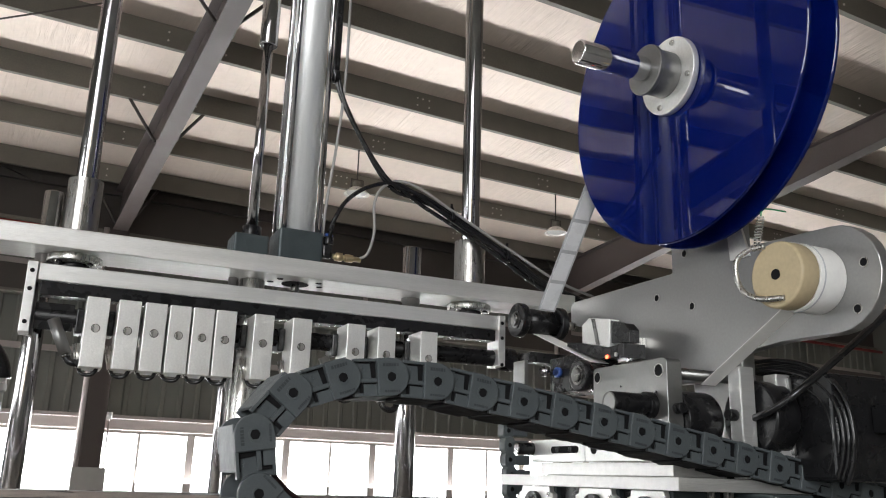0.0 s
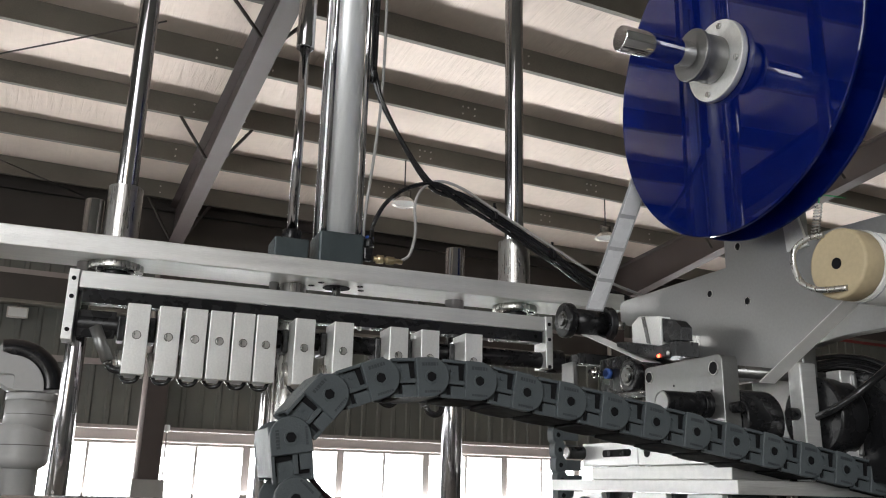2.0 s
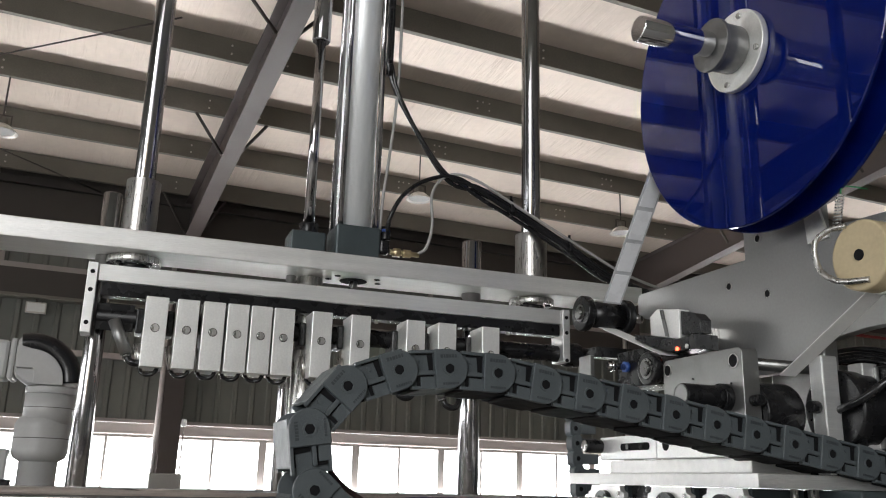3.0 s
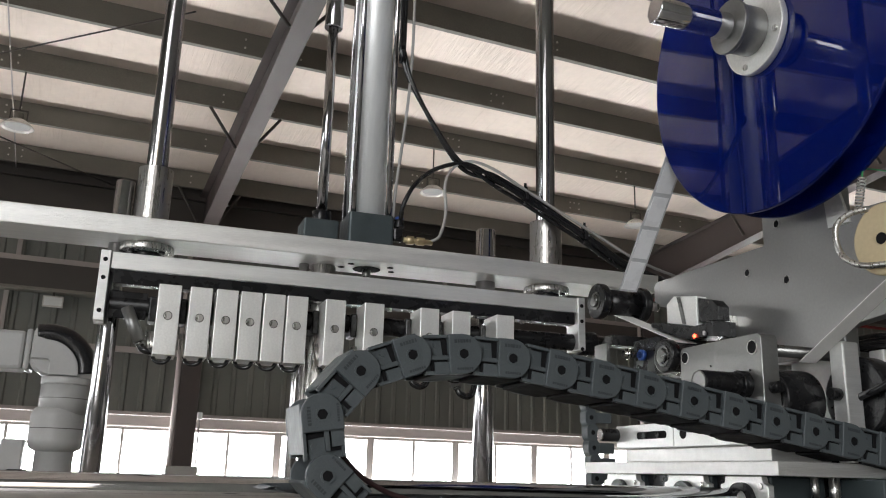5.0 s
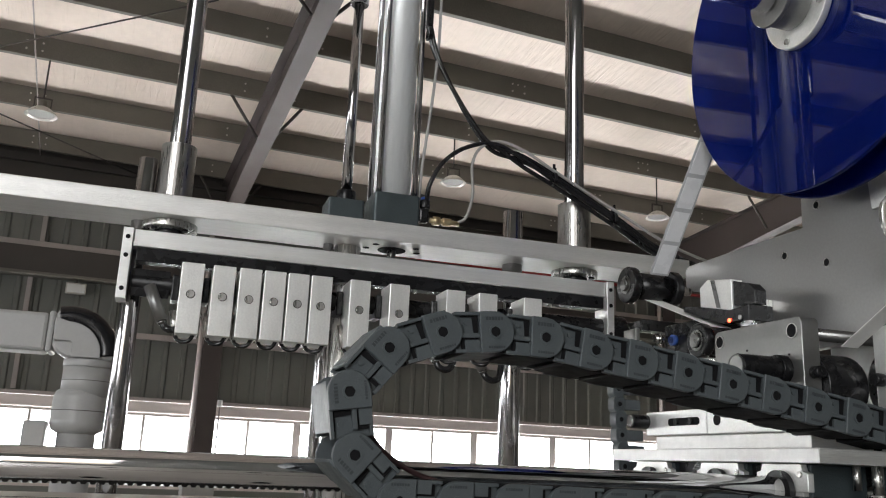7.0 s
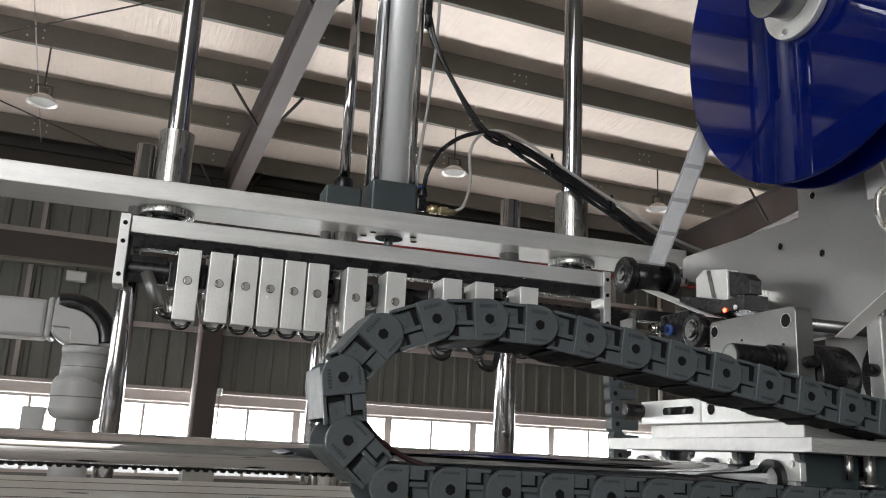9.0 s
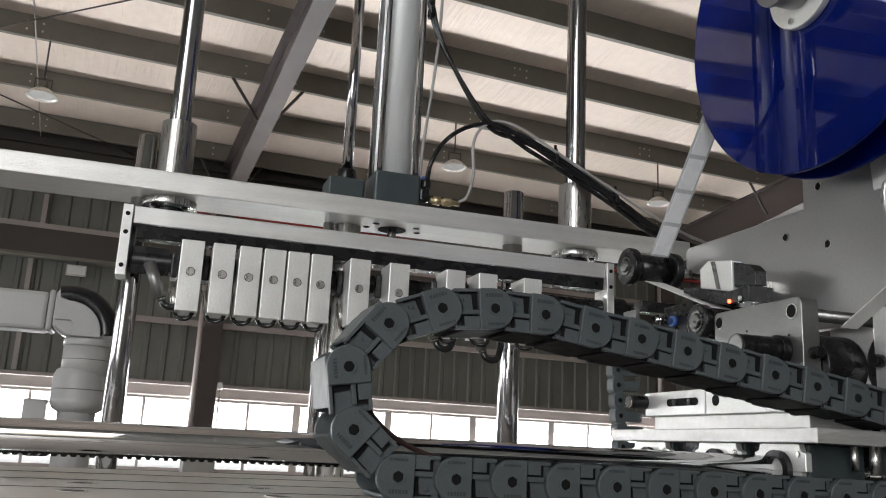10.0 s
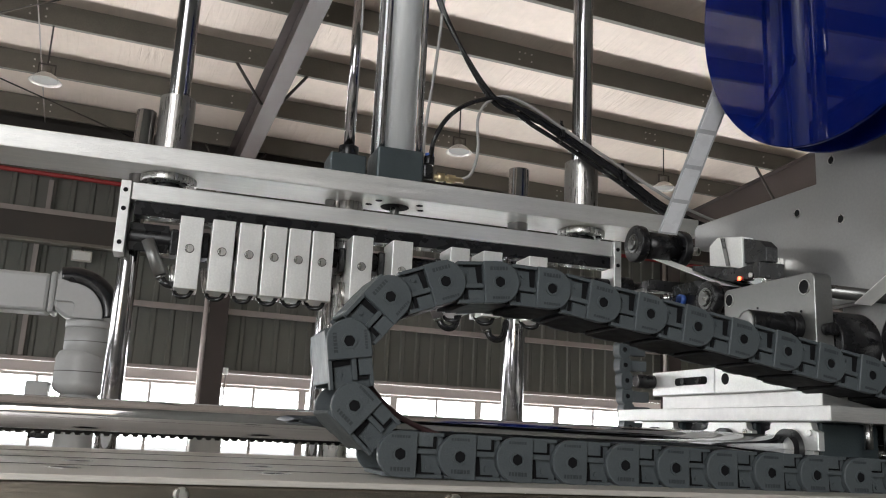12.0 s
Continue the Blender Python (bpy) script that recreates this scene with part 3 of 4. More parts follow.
def link_meshes():
    """Side plate, recessed tongue, bore, ribs and cross bars of one chain link; the round end lies on +x."""
    out = {}
    pl = []
    for k in range(13):
        a = radians(-90 + 15 * k)
        pl.append((CH * math.cos(a), CH * math.sin(a)))
    pl += [(-0.013, CH), (-0.013, -CH)]
    out["side_plate"] = (bm_poly(pl, "y", -0.0016, 0.005, 0.0007), CHAIN)
    tg = bm_box(-0.034, -0.0125, 0.0048, 0.0072, -CH + 0.0005, CH - 0.0005)
    for x0, x1, z0, z1 in ((-0.034, -0.013, 0.0138, CH - 0.0003), (-0.0285, -0.013, -0.0045, -0.0008), (-0.0255, -0.013, -CH + 0.0003, -0.0062), (-0.034, -0.0255, -CH + 0.0003, -CH + 0.003)):
        bm_box(x0, x1, 0.0008, 0.0049, z0, z1, 0.0003, tg)
    out["tongue"] = (tg, CHAIN)
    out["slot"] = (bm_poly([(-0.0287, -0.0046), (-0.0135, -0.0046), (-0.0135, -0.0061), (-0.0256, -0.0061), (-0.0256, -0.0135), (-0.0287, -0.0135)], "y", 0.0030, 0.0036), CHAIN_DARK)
    # dark strips painting the shade along the recess's edges
    out["recess_shade"] = (bm_poly([(-0.0172, -0.0007), (-0.0135, -0.0007), (-0.0135, 0.0137), (-0.0285, 0.0137), (-0.0285, 0.0124), (-0.0185, 0.0124)], "y", 0.0036, 0.0044), CHAIN_DARK)
    bore = bm_ring("y", (0, 0), 0.0043, 0.0058, -0.0026, 0.001, 24)
    out["bore_rim"] = (bore, CHAIN)
    out["bore"] = (bm_cyl("y", (0, 0), 0.0044, -0.0019, 0.0006, 6), CHAIN_DARK)
    out["pin"] = (bm_cyl("y", (-0.0235, 0.0082), 0.0021, 0.0035, 0.0047, 12), CHAIN)
    mk = bmesh.new()
    for k, w in enumerate((0.0022, 0.0016, 0.0024, 0.0018, 0.0022, 0.0014)):
        bm_box(-0.007 + 0.0026 * k - w / 2, -0.007 + 0.0026 * k + w / 2, -0.0019, -0.001, 0.0092, 0.0122, 0, mk)
    for k, w in enumerate((0.0018, 0.0014, 0.0018, 0.0016, 0.0018, 0.0012, 0.0016)):
        bm_box(-0.006 + 0.0021 * k - w / 2, -0.006 + 0.0021 * k + w / 2, -0.0019, -0.001, -0.0135, -0.0115, 0, mk)
    out["moulded_lettering"] = (mk, CHAIN_MARK)
    out["far_side_plate"] = (bm_poly(pl, "y", CW - 0.005, CW, 0.0006), CHAIN)
    out["far_tongue"] = (bm_box(-0.0315, -0.0125, CW - 0.007, CW - 0.0035, -CH + 0.0012, CH - 0.0012), CHAIN)
    out["outer_bar"] = (bm_box(-0.029, 0.010, 0.005, CW - 0.005, CH - 0.0035, CH - 0.0002, 0.0008), CHAIN)
    # same plastic as the outer bar, near black to paint the underside's shade
    out["inner_bar_shaded"] = (bm_box(-0.024, 0.012, 0.005, CW - 0.005, -CH + 0.0002, -CH + 0.0035, 0.0008), CHAIN_DARK)
    return {k: mesh_of(k, b, m) for k, (b, m) in out.items()}


def drag_chain():
    root = empty("drag_chain", "dark grey plastic cable drag chain bent in a loop", "cable chain")
    data = link_meshes()
    for i, (hx, hz) in enumerate(HOLES):
        # the round end points along the chain, the recess back to the hole before
        bx, bz = (HOLES[i - 1][0] - hx, HOLES[i - 1][1] - hz) if i else (0.046, 0.0)
        u = Vector((-bx, 0, -bz)).normalized()
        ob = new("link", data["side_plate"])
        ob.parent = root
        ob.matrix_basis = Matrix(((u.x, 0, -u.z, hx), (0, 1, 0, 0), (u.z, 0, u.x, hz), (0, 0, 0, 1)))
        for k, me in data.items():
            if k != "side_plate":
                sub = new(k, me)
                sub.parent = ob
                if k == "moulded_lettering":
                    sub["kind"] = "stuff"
    return root


drag_chain()

# ---- machine bed, rail and belt ----
base = empty("machine_base", "stainless steel machine base under the bed plate", "machine base")
part("cabinet", bm_box(-1.6, 1.6, -0.02, 0.6, 0.0, 1.02, 0.004), PANEL, base)
apron = part("apron", bm_box(-1.6, 1.6, -0.053, -0.0205, 0.6, 1.043, 0.002), PANEL, base, "reflective brownish stainless apron")
for bx in (-0.58, -0.403, -0.226, -0.049, 0.128, 0.305, 0.482):
    part("apron_bolt", bm_cyl("y", (bx, 1.0375), 0.0046, -0.0580, -0.0535, 16, 0.001), STEEL, apron)
part("bed_frame", bm_box(-1.6, 1.6, 0.0, 0.4, 1.0205, 1.043), ALU, base)
bed = empty("bed_plate", "long pale machined bed plate with counterbored holes", "machine plate")
part("slab", bm_box(-1.6, 1.6, -0.055, 0.42, 1.0434, 1.0474, 0.0006), BED, bed)
for gy in (0.055, 0.17, 0.30):
    part("joint_line", bm_box(-1.6, 1.6, gy, gy + 0.0016, 1.0470, 1.0477), CHAIN_DARK, bed)
for bx in (-0.44, -0.30, -0.16):
    for by in (0.02, 0.12):
        part("counterbore", bm_ring("z", (bx, by), 0.0085, 0.0115, 1.0473, 1.0477, 20), STEEL, bed)
        part("bore", bm_cyl("z", (bx, by), 0.0085, 1.0470, 1.0476, 16), CHAIN_DARK, bed)


def rail(y, x0, x1, z=1.0835):
    root = empty("linear_rail", "thick polished horizontal linear shaft with dark reflections", "linear shaft", "carriage rails")
    part("shaft", bm_cyl("x", (y, z), 0.0122, x0, x1, 40), RAIL, root)
    for sx in (x0 + 0.02, 0.9):
        part("support", bm_box(sx, sx + 0.03, y - 0.012, y + 0.012, 1.0474, z - 0.006, 0.001), ALU, root)
    return root


rail(0.11, -1.55, 1.2)
rail(0.215, -1.55, 1.2, 1.081)
belt = empty("timing_belt", "dark toothed timing belt under the rail", "belt")
part("band", bm_box(-1.5, 1.2, 0.13, 0.15, 1.0685, 1.0702), RUBBER, belt)
tooth = bm_poly([(-0.0026, 1.0686), (0.0026, 1.0686), (0.0016, 1.0668), (-0.0016, 1.0668)], "y", 0.13, 0.15)
tooth_mesh = mesh_of("tooth", tooth, RUBBER)
for k in range(110):
    mirror_part("tooth", tooth_mesh, belt, Matrix.Translation((-0.62 + 0.0072 * k, 0, 0)))
for bx in (-1.45, 1.1):
    part("pulley", bm_cyl("y", (bx, 1.0665), 0.0115, 0.125, 0.155, 24), STEEL, belt)

# ---- carriage under the labelling head ----
car = empty("carriage", "machined aluminium carriage with bearings and base plate", "carriage")
part("base_plate", bm_box(0.33, 0.95, 0.016, 0.396, 1.1085, 1.1225, 0.0008), ALU_PLATE, car)
for y0, y1 in ((0.283, 0.37), (0.146, 0.23), (0.05, 0.125)):
    yc = (y0 + y1) / 2
    # dark steel body, darkened further for the shade on its front side
    b = part("bearing_block", bm_box(0.353, 0.42, y0 + 0.004, y1 - 0.004, 1.0565, 1.108, 0.0015), CAP, car)
    part("bearing_face", bm_poly([(y0, 1.0815), (y1, 1.0815), (y1, 1.099), (y1 - 0.007, 1.101), (y1 - 0.009, 1.108), (y0 + 0.009, 1.108), (y0 + 0.007, 1.101), (y0, 1.099)], "x", 0.345, 0.3525, 0.0006), WHITE_ALU, b, "bright machined bearing face")
    part("bearing_foot", bm_box(0.3455, 0.3525, y0 + 0.008, y1 - 0.008, 1.0565, 1.0812, 0.0006), WHITE_ALU, b)
    part("seal", bm_ring("x", (yc, 1.082), 0.0123, 0.0195, 0.3385, 0.3448, 32), BLACK, b)
    part("screw", bm_cyl("x", (y0 + 0.01, 1.098), 0.003, 0.343, 0.3448, 12), STEEL, b)
part("outer_bearing", bm_box(0.43, 0.49, -0.012, 0.045, 1.06, 1.108, 0.002), CAP, car)
part("lock_bolt", bm_cyl("z", (0.40, 0.02), 0.0055, 1.082, 1.1083, 6), STEEL, car)
part("lock_washer", bm_cyl("z", (0.40, 0.02), 0.011, 1.079, 1.0818, 20), STEEL, car)
# black block standing in for the shade between the bearings
part("bearing_gap_shade", bm_box(0.36, 0.9, 0.06, 0.37, 1.09, 1.108), BLACK, car)
part("riser_block", bm_box(0.352, 0.9, 0.05, 0.325, 1.123, 1.1388, 0.001), ALU_PLATE, car)
lowb = part("lower_block", bm_box(0.345, 0.3655, 0.047, 0.207, 1.1393, 1.1718, 0.001), WHITE_ALU, car)
part("bolt_hole", bm_cyl("x", (0.188, 1.1545), 0.0062, 0.3442, 0.3455, 20), CHAIN_DARK, lowb)
arm = part("slotted_arm", bm_box(0.345, 0.362, 0.2085, 0.336, 1.1395, 1.1685, 0.001), ALU, car)
part("slot", bm_poly([(0.281 + 0.0045 * math.cos(radians(-90 + 22.5 * k)), 1.1547 + 0.0045 * math.sin(radians(-90 + 22.5 * k))) for k in range(9)] + [(0.226 + 0.0045 * math.cos(radians(90 + 22.5 * k)), 1.1547 + 0.0045 * math.sin(radians(90 + 22.5 * k))) for k in range(9)], "x", 0.3442, 0.3455), CHAIN_DARK, arm)
for sy in (0.236, 0.266):
    part("cap_screw", bm_cyl("x", (sy, 1.1547), 0.004, 0.3412, 0.3445, 16, 0.0005), BLACK, arm)
kn = part("knob", bm_cyl("x", (0.335, 1.157), 0.0085, 0.322, 0.352, 24, 0.001), BLACK, car)
part("knob_face", bm_cyl("x", (0.335, 1.157), 0.0075, 0.3195, 0.3215, 24, 0.0006), CHROME, kn, "knurled bright knob face")
adj = part("adjuster_bolt", bm_cyl("z", (0.385, 0.03), 0.004, 1.085, 1.1085, 6), STEEL, car)

blk = []
for cy, cz, a0 in ((0.180, 1.2455, 0), (0.053, 1.2455, 90)):
    for k in range(5):
        a = radians(a0 + 22.5 * k)
        blk.append((cy + 0.007 * math.cos(a), cz + 0.007 * math.sin(a)))
blk += [(0.046, 1.1722), (0.187, 1.1722)]
side = part("side_plate", bm_poly(blk, "x", 0.345, 0.366, 0.0006), CARR, car)
for hy, hz, hr in ((0.177, 1.2405, 0.0062), (0.0595, 1.2385, 0.0068), (0.065, 1.215, 0.0012), (0.13, 1.226, 0.0012)):
    part("bolt_hole", bm_cyl("x", (hy, hz), hr, 0.3442, 0.3455, 24), CHAIN_DARK, side)
    if hr > 0.002:
        part("counterbore_rim", bm_ring("x", (hy, hz), hr, hr + 0.0008, 0.3440, 0.3452, 24), STEEL, side)
dr = part("drive_roller", bm_cyl("x", (0.074, 1.2), 0.0128, 0.288, 0.345, 32, 0.001), BLACK, car, "black rubber drive roller")
part("roller_face", bm_cyl("x", (0.074, 1.2), 0.0108, 0.2865, 0.2878, 32, 0.0006), CARR, dr)
part("roller_rim", bm_ring("x", (0.074, 1.2), 0.0109, 0.0120, 0.2862, 0.2878, 32), DARK_STEEL, dr)
part("roller_flange", bm_cyl("x", (0.074, 1.2), 0.0150, 0.334, 0.3445, 32, 0.001), BLACK, dr)
part("motor_body", bm_cyl("x", (0.070, 1.1845), 0.034, 0.3665, 0.415, 48, 0.002), BLACK, car)
part("cap_nut", bm_cyl("y", (0.3555, 1.196), 0.006, 0.033, 0.0455, 18, 0.001), BLACK, side)
part("gear_housing", bm_cyl("x", (0.03, 1.19), 0.042, 0.446, 0.482, 40, 0.003), BLACK, car)
part("tie_shaft", bm_cyl("x", (0.054, 1.236), 0.0065, 0.3665, 0.62, 24), DARK_STEEL, car)
part("tie_shaft", bm_cyl("x", (0.085, 1.242), 0.005, 0.3665, 0.62, 20), DARK_STEEL, car)
for x0, y0, y1, z1 in ((0.42, 0.014, 0.033, 1.2445), (0.468, 0.008, 0.028, 1.239)):
    bk = part("upright_bracket", bm_box(x0, x0 + 0.021, y0, y1, 1.123, z1, 0.0015), ALU, car)
    part("cap_nut", bm_cyl("x", ((y0 + y1) / 2, 1.191), 0.0065, x0 - 0.012, x0 - 0.0005, 18, 0.001), BLACK, bk)
mot = empty("stepper_motor", "black stepper motor with cable loops behind the brackets", "motor", at=(0, 0, 0))
part("body", bm_box(0.488, 0.60, -0.048, 0.055, 1.123, 1.237, 0.004), BLACK, mot)
part("front_flange", bm_box(0.4825, 0.4875, 0.004, 0.05, 1.15, 1.236, 0.002), CARR, mot)
part("connector", bm_box(0.545, 0.575, -0.075, -0.0485, 1.175, 1.205, 0.002), BLACK, mot)
part("plug", bm_box(0.536, 0.554, -0.085, -0.0755, 1.18, 1.2, 0.002), GREY_TUBE, mot)
for k in range(7):
    f, o = 1.16 - 0.05 * k, 0.003 * ((k * 5) % 3)
    loop = [(0.074, 1.246), (0.03, 1.2455), (-0.008, 1.237), (-0.036, 1.221), (-0.051, 1.199), (-0.056, 1.17), (-0.052, 1.145), (-0.044, 1.126)]
    part("cable", bm_tube([(0.49 + o, 0.03 + (y - 0.03) * f, 1.165 + (z - 1.165) * f) for y, z in loop], 0.0027, 8, 6), RUBBER, mot)

# small chain hanging behind the carriage
sc = empty("small_drag_chain", "small black cable chain hanging behind the carriage", "cable chain", at=(0.39, 0.452, 1.0474))
for k in range(8):
    o, zc = 0.006 - 0.0018 * k, 0.0215 * k + 0.011
    end = [radians(15 * a) for a in range(13)]
    lobe = [(-0.012 + o + 0.0092 * math.cos(a), zc + 0.004 + 0.0092 * math.sin(a)) for a in end]
    lobe += [(-0.012 + o - 0.0092 * math.cos(a), zc - 0.004 - 0.0092 * math.sin(a)) for a in end]
    y0 = -0.0012 * (k % 2)
    li = part("link", bm_poly(lobe, "y", y0, y0 + 0.018, 0.0006), CHAIN, sc)
    part("pivot", bm_ring("y", (-0.012 + o, zc), 0.0036, 0.0058, y0 - 0.0012, y0 + 0.0004, 18), CHAIN, li)
    part("pivot_hole", bm_cyl("y", (-0.012 + o, zc), 0.0034, y0 - 0.0004, y0 + 0.0004, 12), CHAIN_DARK, li)
    part("cross_bar", bm_box(-0.002 + o, 0.024 + o, 0.003, 0.016, zc - 0.0075, zc + 0.0075, 0.0015), CHAIN, li)

# ---- labelling head ----
head = empty("labelling_head", "grey plate labelling head with reel, rollers and spool", "labeller")
out = [(0.374, 1.380), (0.1433, 1.379), (0.1433, 1.66), (0.02, 1.66), (0.02, 1.385)]
for k in range(13):
    a = radians(90 + 15 * k)
    out.append((-0.105 + 0.056 * math.cos(a), 1.323 + 0.056 * math.sin(a)))
out += [(-0.03, 1.268), (0.035, 1.262), (0.085, 1.236), (0.20, 1.236), (0.235, 1.268), (0.30, 1.325), (0.374, 1.345), (0.380, 1.352), (0.380, 1.374)]
mp_ = part("main_plate", bm_poly(out, "x", 0.44, 0.455, 0.0008), PLATE_GREY, head, "large matt grey shaped side plate")
for hy, hz in ((0.175, 1.352), (0.108, 1.330), (0.118, 1.40), (-0.142, 1.333), (-0.13, 1.288), (0.09, 1.44)):
    part("bolt_hole", bm_cyl("x", (hy, hz), 0.0042, 0.4392, 0.4405, 20), CHAIN_DARK, mp_)
    part("hole_rim", bm_ring("x", (hy, hz), 0.0042, 0.0052, 0.4391, 0.4402, 20), STEEL, mp_)
part("post", bm_box(0.4555, 0.475, 0.045, 0.13, 1.15, 1.62, 0.002), PLATE_GREY, head)
part("gusset", bm_poly([(0.035, 1.372), (0.005, 1.372), (0.022, 1.43), (0.04, 1.43)], "x", 0.436, 0.4395), WHITE_ALU, head)

HY, HZ = 0.030, 1.5885
reel = empty("label_reel", "pair of transparent dark blue acrylic reel discs on a steel shaft", "reel")
for dx, rr in ((0.358, 0.2035), (0.397, 0.2035)):
    part("disc", bm_lathe("x", (HY, HZ), [(0.012, dx), (rr - 0.001, dx), (rr, dx + 0.001), (rr, dx + 0.004), (rr - 0.001, dx + 0.005), (0.012, dx + 0.005), (0.012, dx)], 96, None, False), BLUE, reel)
part("label_roll", bm_cyl("x", (HY, HZ), 0.106, 0.366, 0.396, 64), TAPE, reel)
fl = part("flange", bm_cyl("x", (HY, HZ), 0.0475, 0.349, 0.3575, 48, 0.001), WHITE_ALU, reel, "white round clamp flange")
for k in range(4):
    a = radians(20 + 90 * k)
    part("screw", bm_cyl("x", (HY + 0.0395 * math.cos(a), HZ + 0.0395 * math.sin(a)), 0.0035, 0.3462, 0.3488, 14, 0.0004), STEEL, fl)
part("hub", bm_cyl("x", (HY, HZ), 0.0275, 0.321, 0.3488, 40, 0.001), CARR, reel)
part("hub_face", bm_cyl("x", (HY, HZ), 0.0305, 0.316, 0.3208, 40, 0.0008), CARR, reel)
part("shaft", bm_cyl("x", (HY, HZ), 0.0145, 0.222, 0.3155, 36, 0.002), RAIL, reel, "polished steel shaft end")
part("spindle", bm_cyl("x", (HY, HZ), 0.0118, 0.3575, 0.455, 24), STEEL, reel)


def strip(name, a, b, x0, x1, parent, material, lift=0.0):
    """A thin web between two points of the side view."""
    (y0, z0), (y1, z1) = a, b
    n = Vector((-(z1 - z0), y1 - y0)).normalized() * 0.0004
    d = n * (lift / 0.0004)
    pts = [(y0 + n[0] + d[0], z0 + n[1] + d[1]), (y1 + n[0] + d[0], z1 + n[1] + d[1]), (y1 - n[0] + d[0], z1 - n[1] + d[1]), (y0 - n[0] + d[0], z0 - n[1] + d[1])]
    return part(name, bm_poly(pts, "x", x0, x1), material, parent)


web = empty("label_web", "pale translucent label tape running over rollers", "label tape")
A, B = (0.17, 1.586), (0.3545, 1.3575)
strip("tape", A, B, 0.3655, 0.3945, web, TAPE)
n_ = 6
for k in range(n_):
    f0, f1 = (k + 0.06) / n_, (k + 0.94) / n_
    pa = (A[0] + (B[0] - A[0]) * f0, A[1] + (B[1] - A[1]) * f0)
    pb = (A[0] + (B[0] - A[0]) * f1, A[1] + (B[1] - A[1]) * f1)
    strip("label", pa, pb, 0.3685, 0.3915, web, LABEL, 0.0008)
    strip("label", pa, pb, 0.3685, 0.3915, web, LABEL, -0.0008)
strip("tape", (0.372, 1.3255), (0.222, 1.267), 0.3655, 0.3945, web, PAPER)
strip("tape", (0.05, 1.2255), (-0.075, 1.292), 0.396, 0.417, web, PAPER)


def roller(name, y, z, x0, x1, r, rf, label, face=STEEL):
    root = empty(name, label, "roller", "label rollers")
    part("core", bm_cyl("x", (y, z), r, x0 + 0.0125, x1 - 0.0125, 32), BLACK, root)
    for a in (x0, x1 - 0.012):
        part("flange", bm_cyl("x", (y, z), rf, a, a + 0.012, 36, 0.002), BLACK, root)
    part("end_ring", bm_ring("x", (y, z), 0.0095, 0.0125, x0 - 0.0012, x0 - 0.0002, 28), DARK_STEEL, root)
    part("end_cap", bm_cyl("x", (y, z), 0.0088, x0 - 0.004, x0 - 0.0003, 24, 0.001), face, root)
    part("axle", bm_cyl("x", (y, z), 0.006, x1, 0.4395, 20), STEEL, root)
    return root


roller("guide_roller", 0.371, 1.3425, 0.338, 0.416, 0.0185, 0.0252, "black plastic flanged guide roller with steel end", DARK_STEEL)
roller("guide_roller", 0.2115, 1.2465, 0.338, 0.41, 0.0155, 0.0205, "black rimmed roller with grey steel face", DARK_STEEL)

sens = empty("label_sensor", "black fork label sensor with glowing red light", "sensor")
part("body", bm_poly([(0.290, 1.302), (0.262, 1.2975), (0.199, 1.2835), (0.162, 1.2855), (0.162, 1.267), (0.214, 1.270), (0.290, 1.296)], "x", 0.374, 0.408, 0.0006), BLACK, sens)
part("cover", bm_poly([(0.262, 1.298), (0.262, 1.322), (0.246, 1.330), (0.199, 1.322), (0.199, 1.284)], "x", 0.380, 0.396, 0.0006), WHITE_ALU, sens, "bright folded sheet cover")
part("cover_end", bm_poly([(0.1985, 1.320), (0.170, 1.312), (0.160, 1.303), (0.160, 1.286), (0.1985, 1.290)], "x", 0.382, 0.398, 0.0006), BLACK, sens)
part("slit", bm_poly([(0.238, 1.3275), (0.231, 1.3265), (0.221, 1.290), (0.228, 1.292)], "x", 0.3788, 0.3799), DARK_STEEL, sens)
part("mount", bm_box(0.398, 0.4395, 0.20, 0.225, 1.29, 1.302), STEEL, sens)
part("lamp", bm_cyl("x", (0.196, 1.2712), 0.0024, 0.3722, 0.3738, 14), LED, sens, "glowing red indicator light")
part("screw", bm_cyl("x", (0.176, 1.272), 0.0028, 0.3718, 0.3738, 12), STEEL, sens)

fit_ = empty("air_fitting", "chrome air fitting with a blue ring", "air fitting")
part("stem", bm_cyl("x", (0.325, 1.264), 0.0045, 0.352, 0.378, 18), CHROME, fit_)
part("nut", bm_cyl("x", (0.325, 1.264), 0.0075, 0.357, 0.362, 6), CHROME, fit_)
part("ring", bm_cyl("x", (0.325, 1.264), 0.0072, 0.378, 0.384, 20), BLUE_P, fit_, "blue release ring")
part("body", bm_box(0.3845, 0.44, 0.262, 0.352, 1.236, 1.286, 0.002), BLACK, fit_)
sp = empty("peel_bracket", "white aluminium bracket at the bar's end", "bracket")
part("plate", bm_box(0.365, 0.372, 0.392, 0.425, 1.24, 1.288, 0.001), CARR, sp)
part("foot", bm_box(0.372, 0.44, 0.385, 0.41, 1.285, 1.30, 0.001), BLACK, sp)

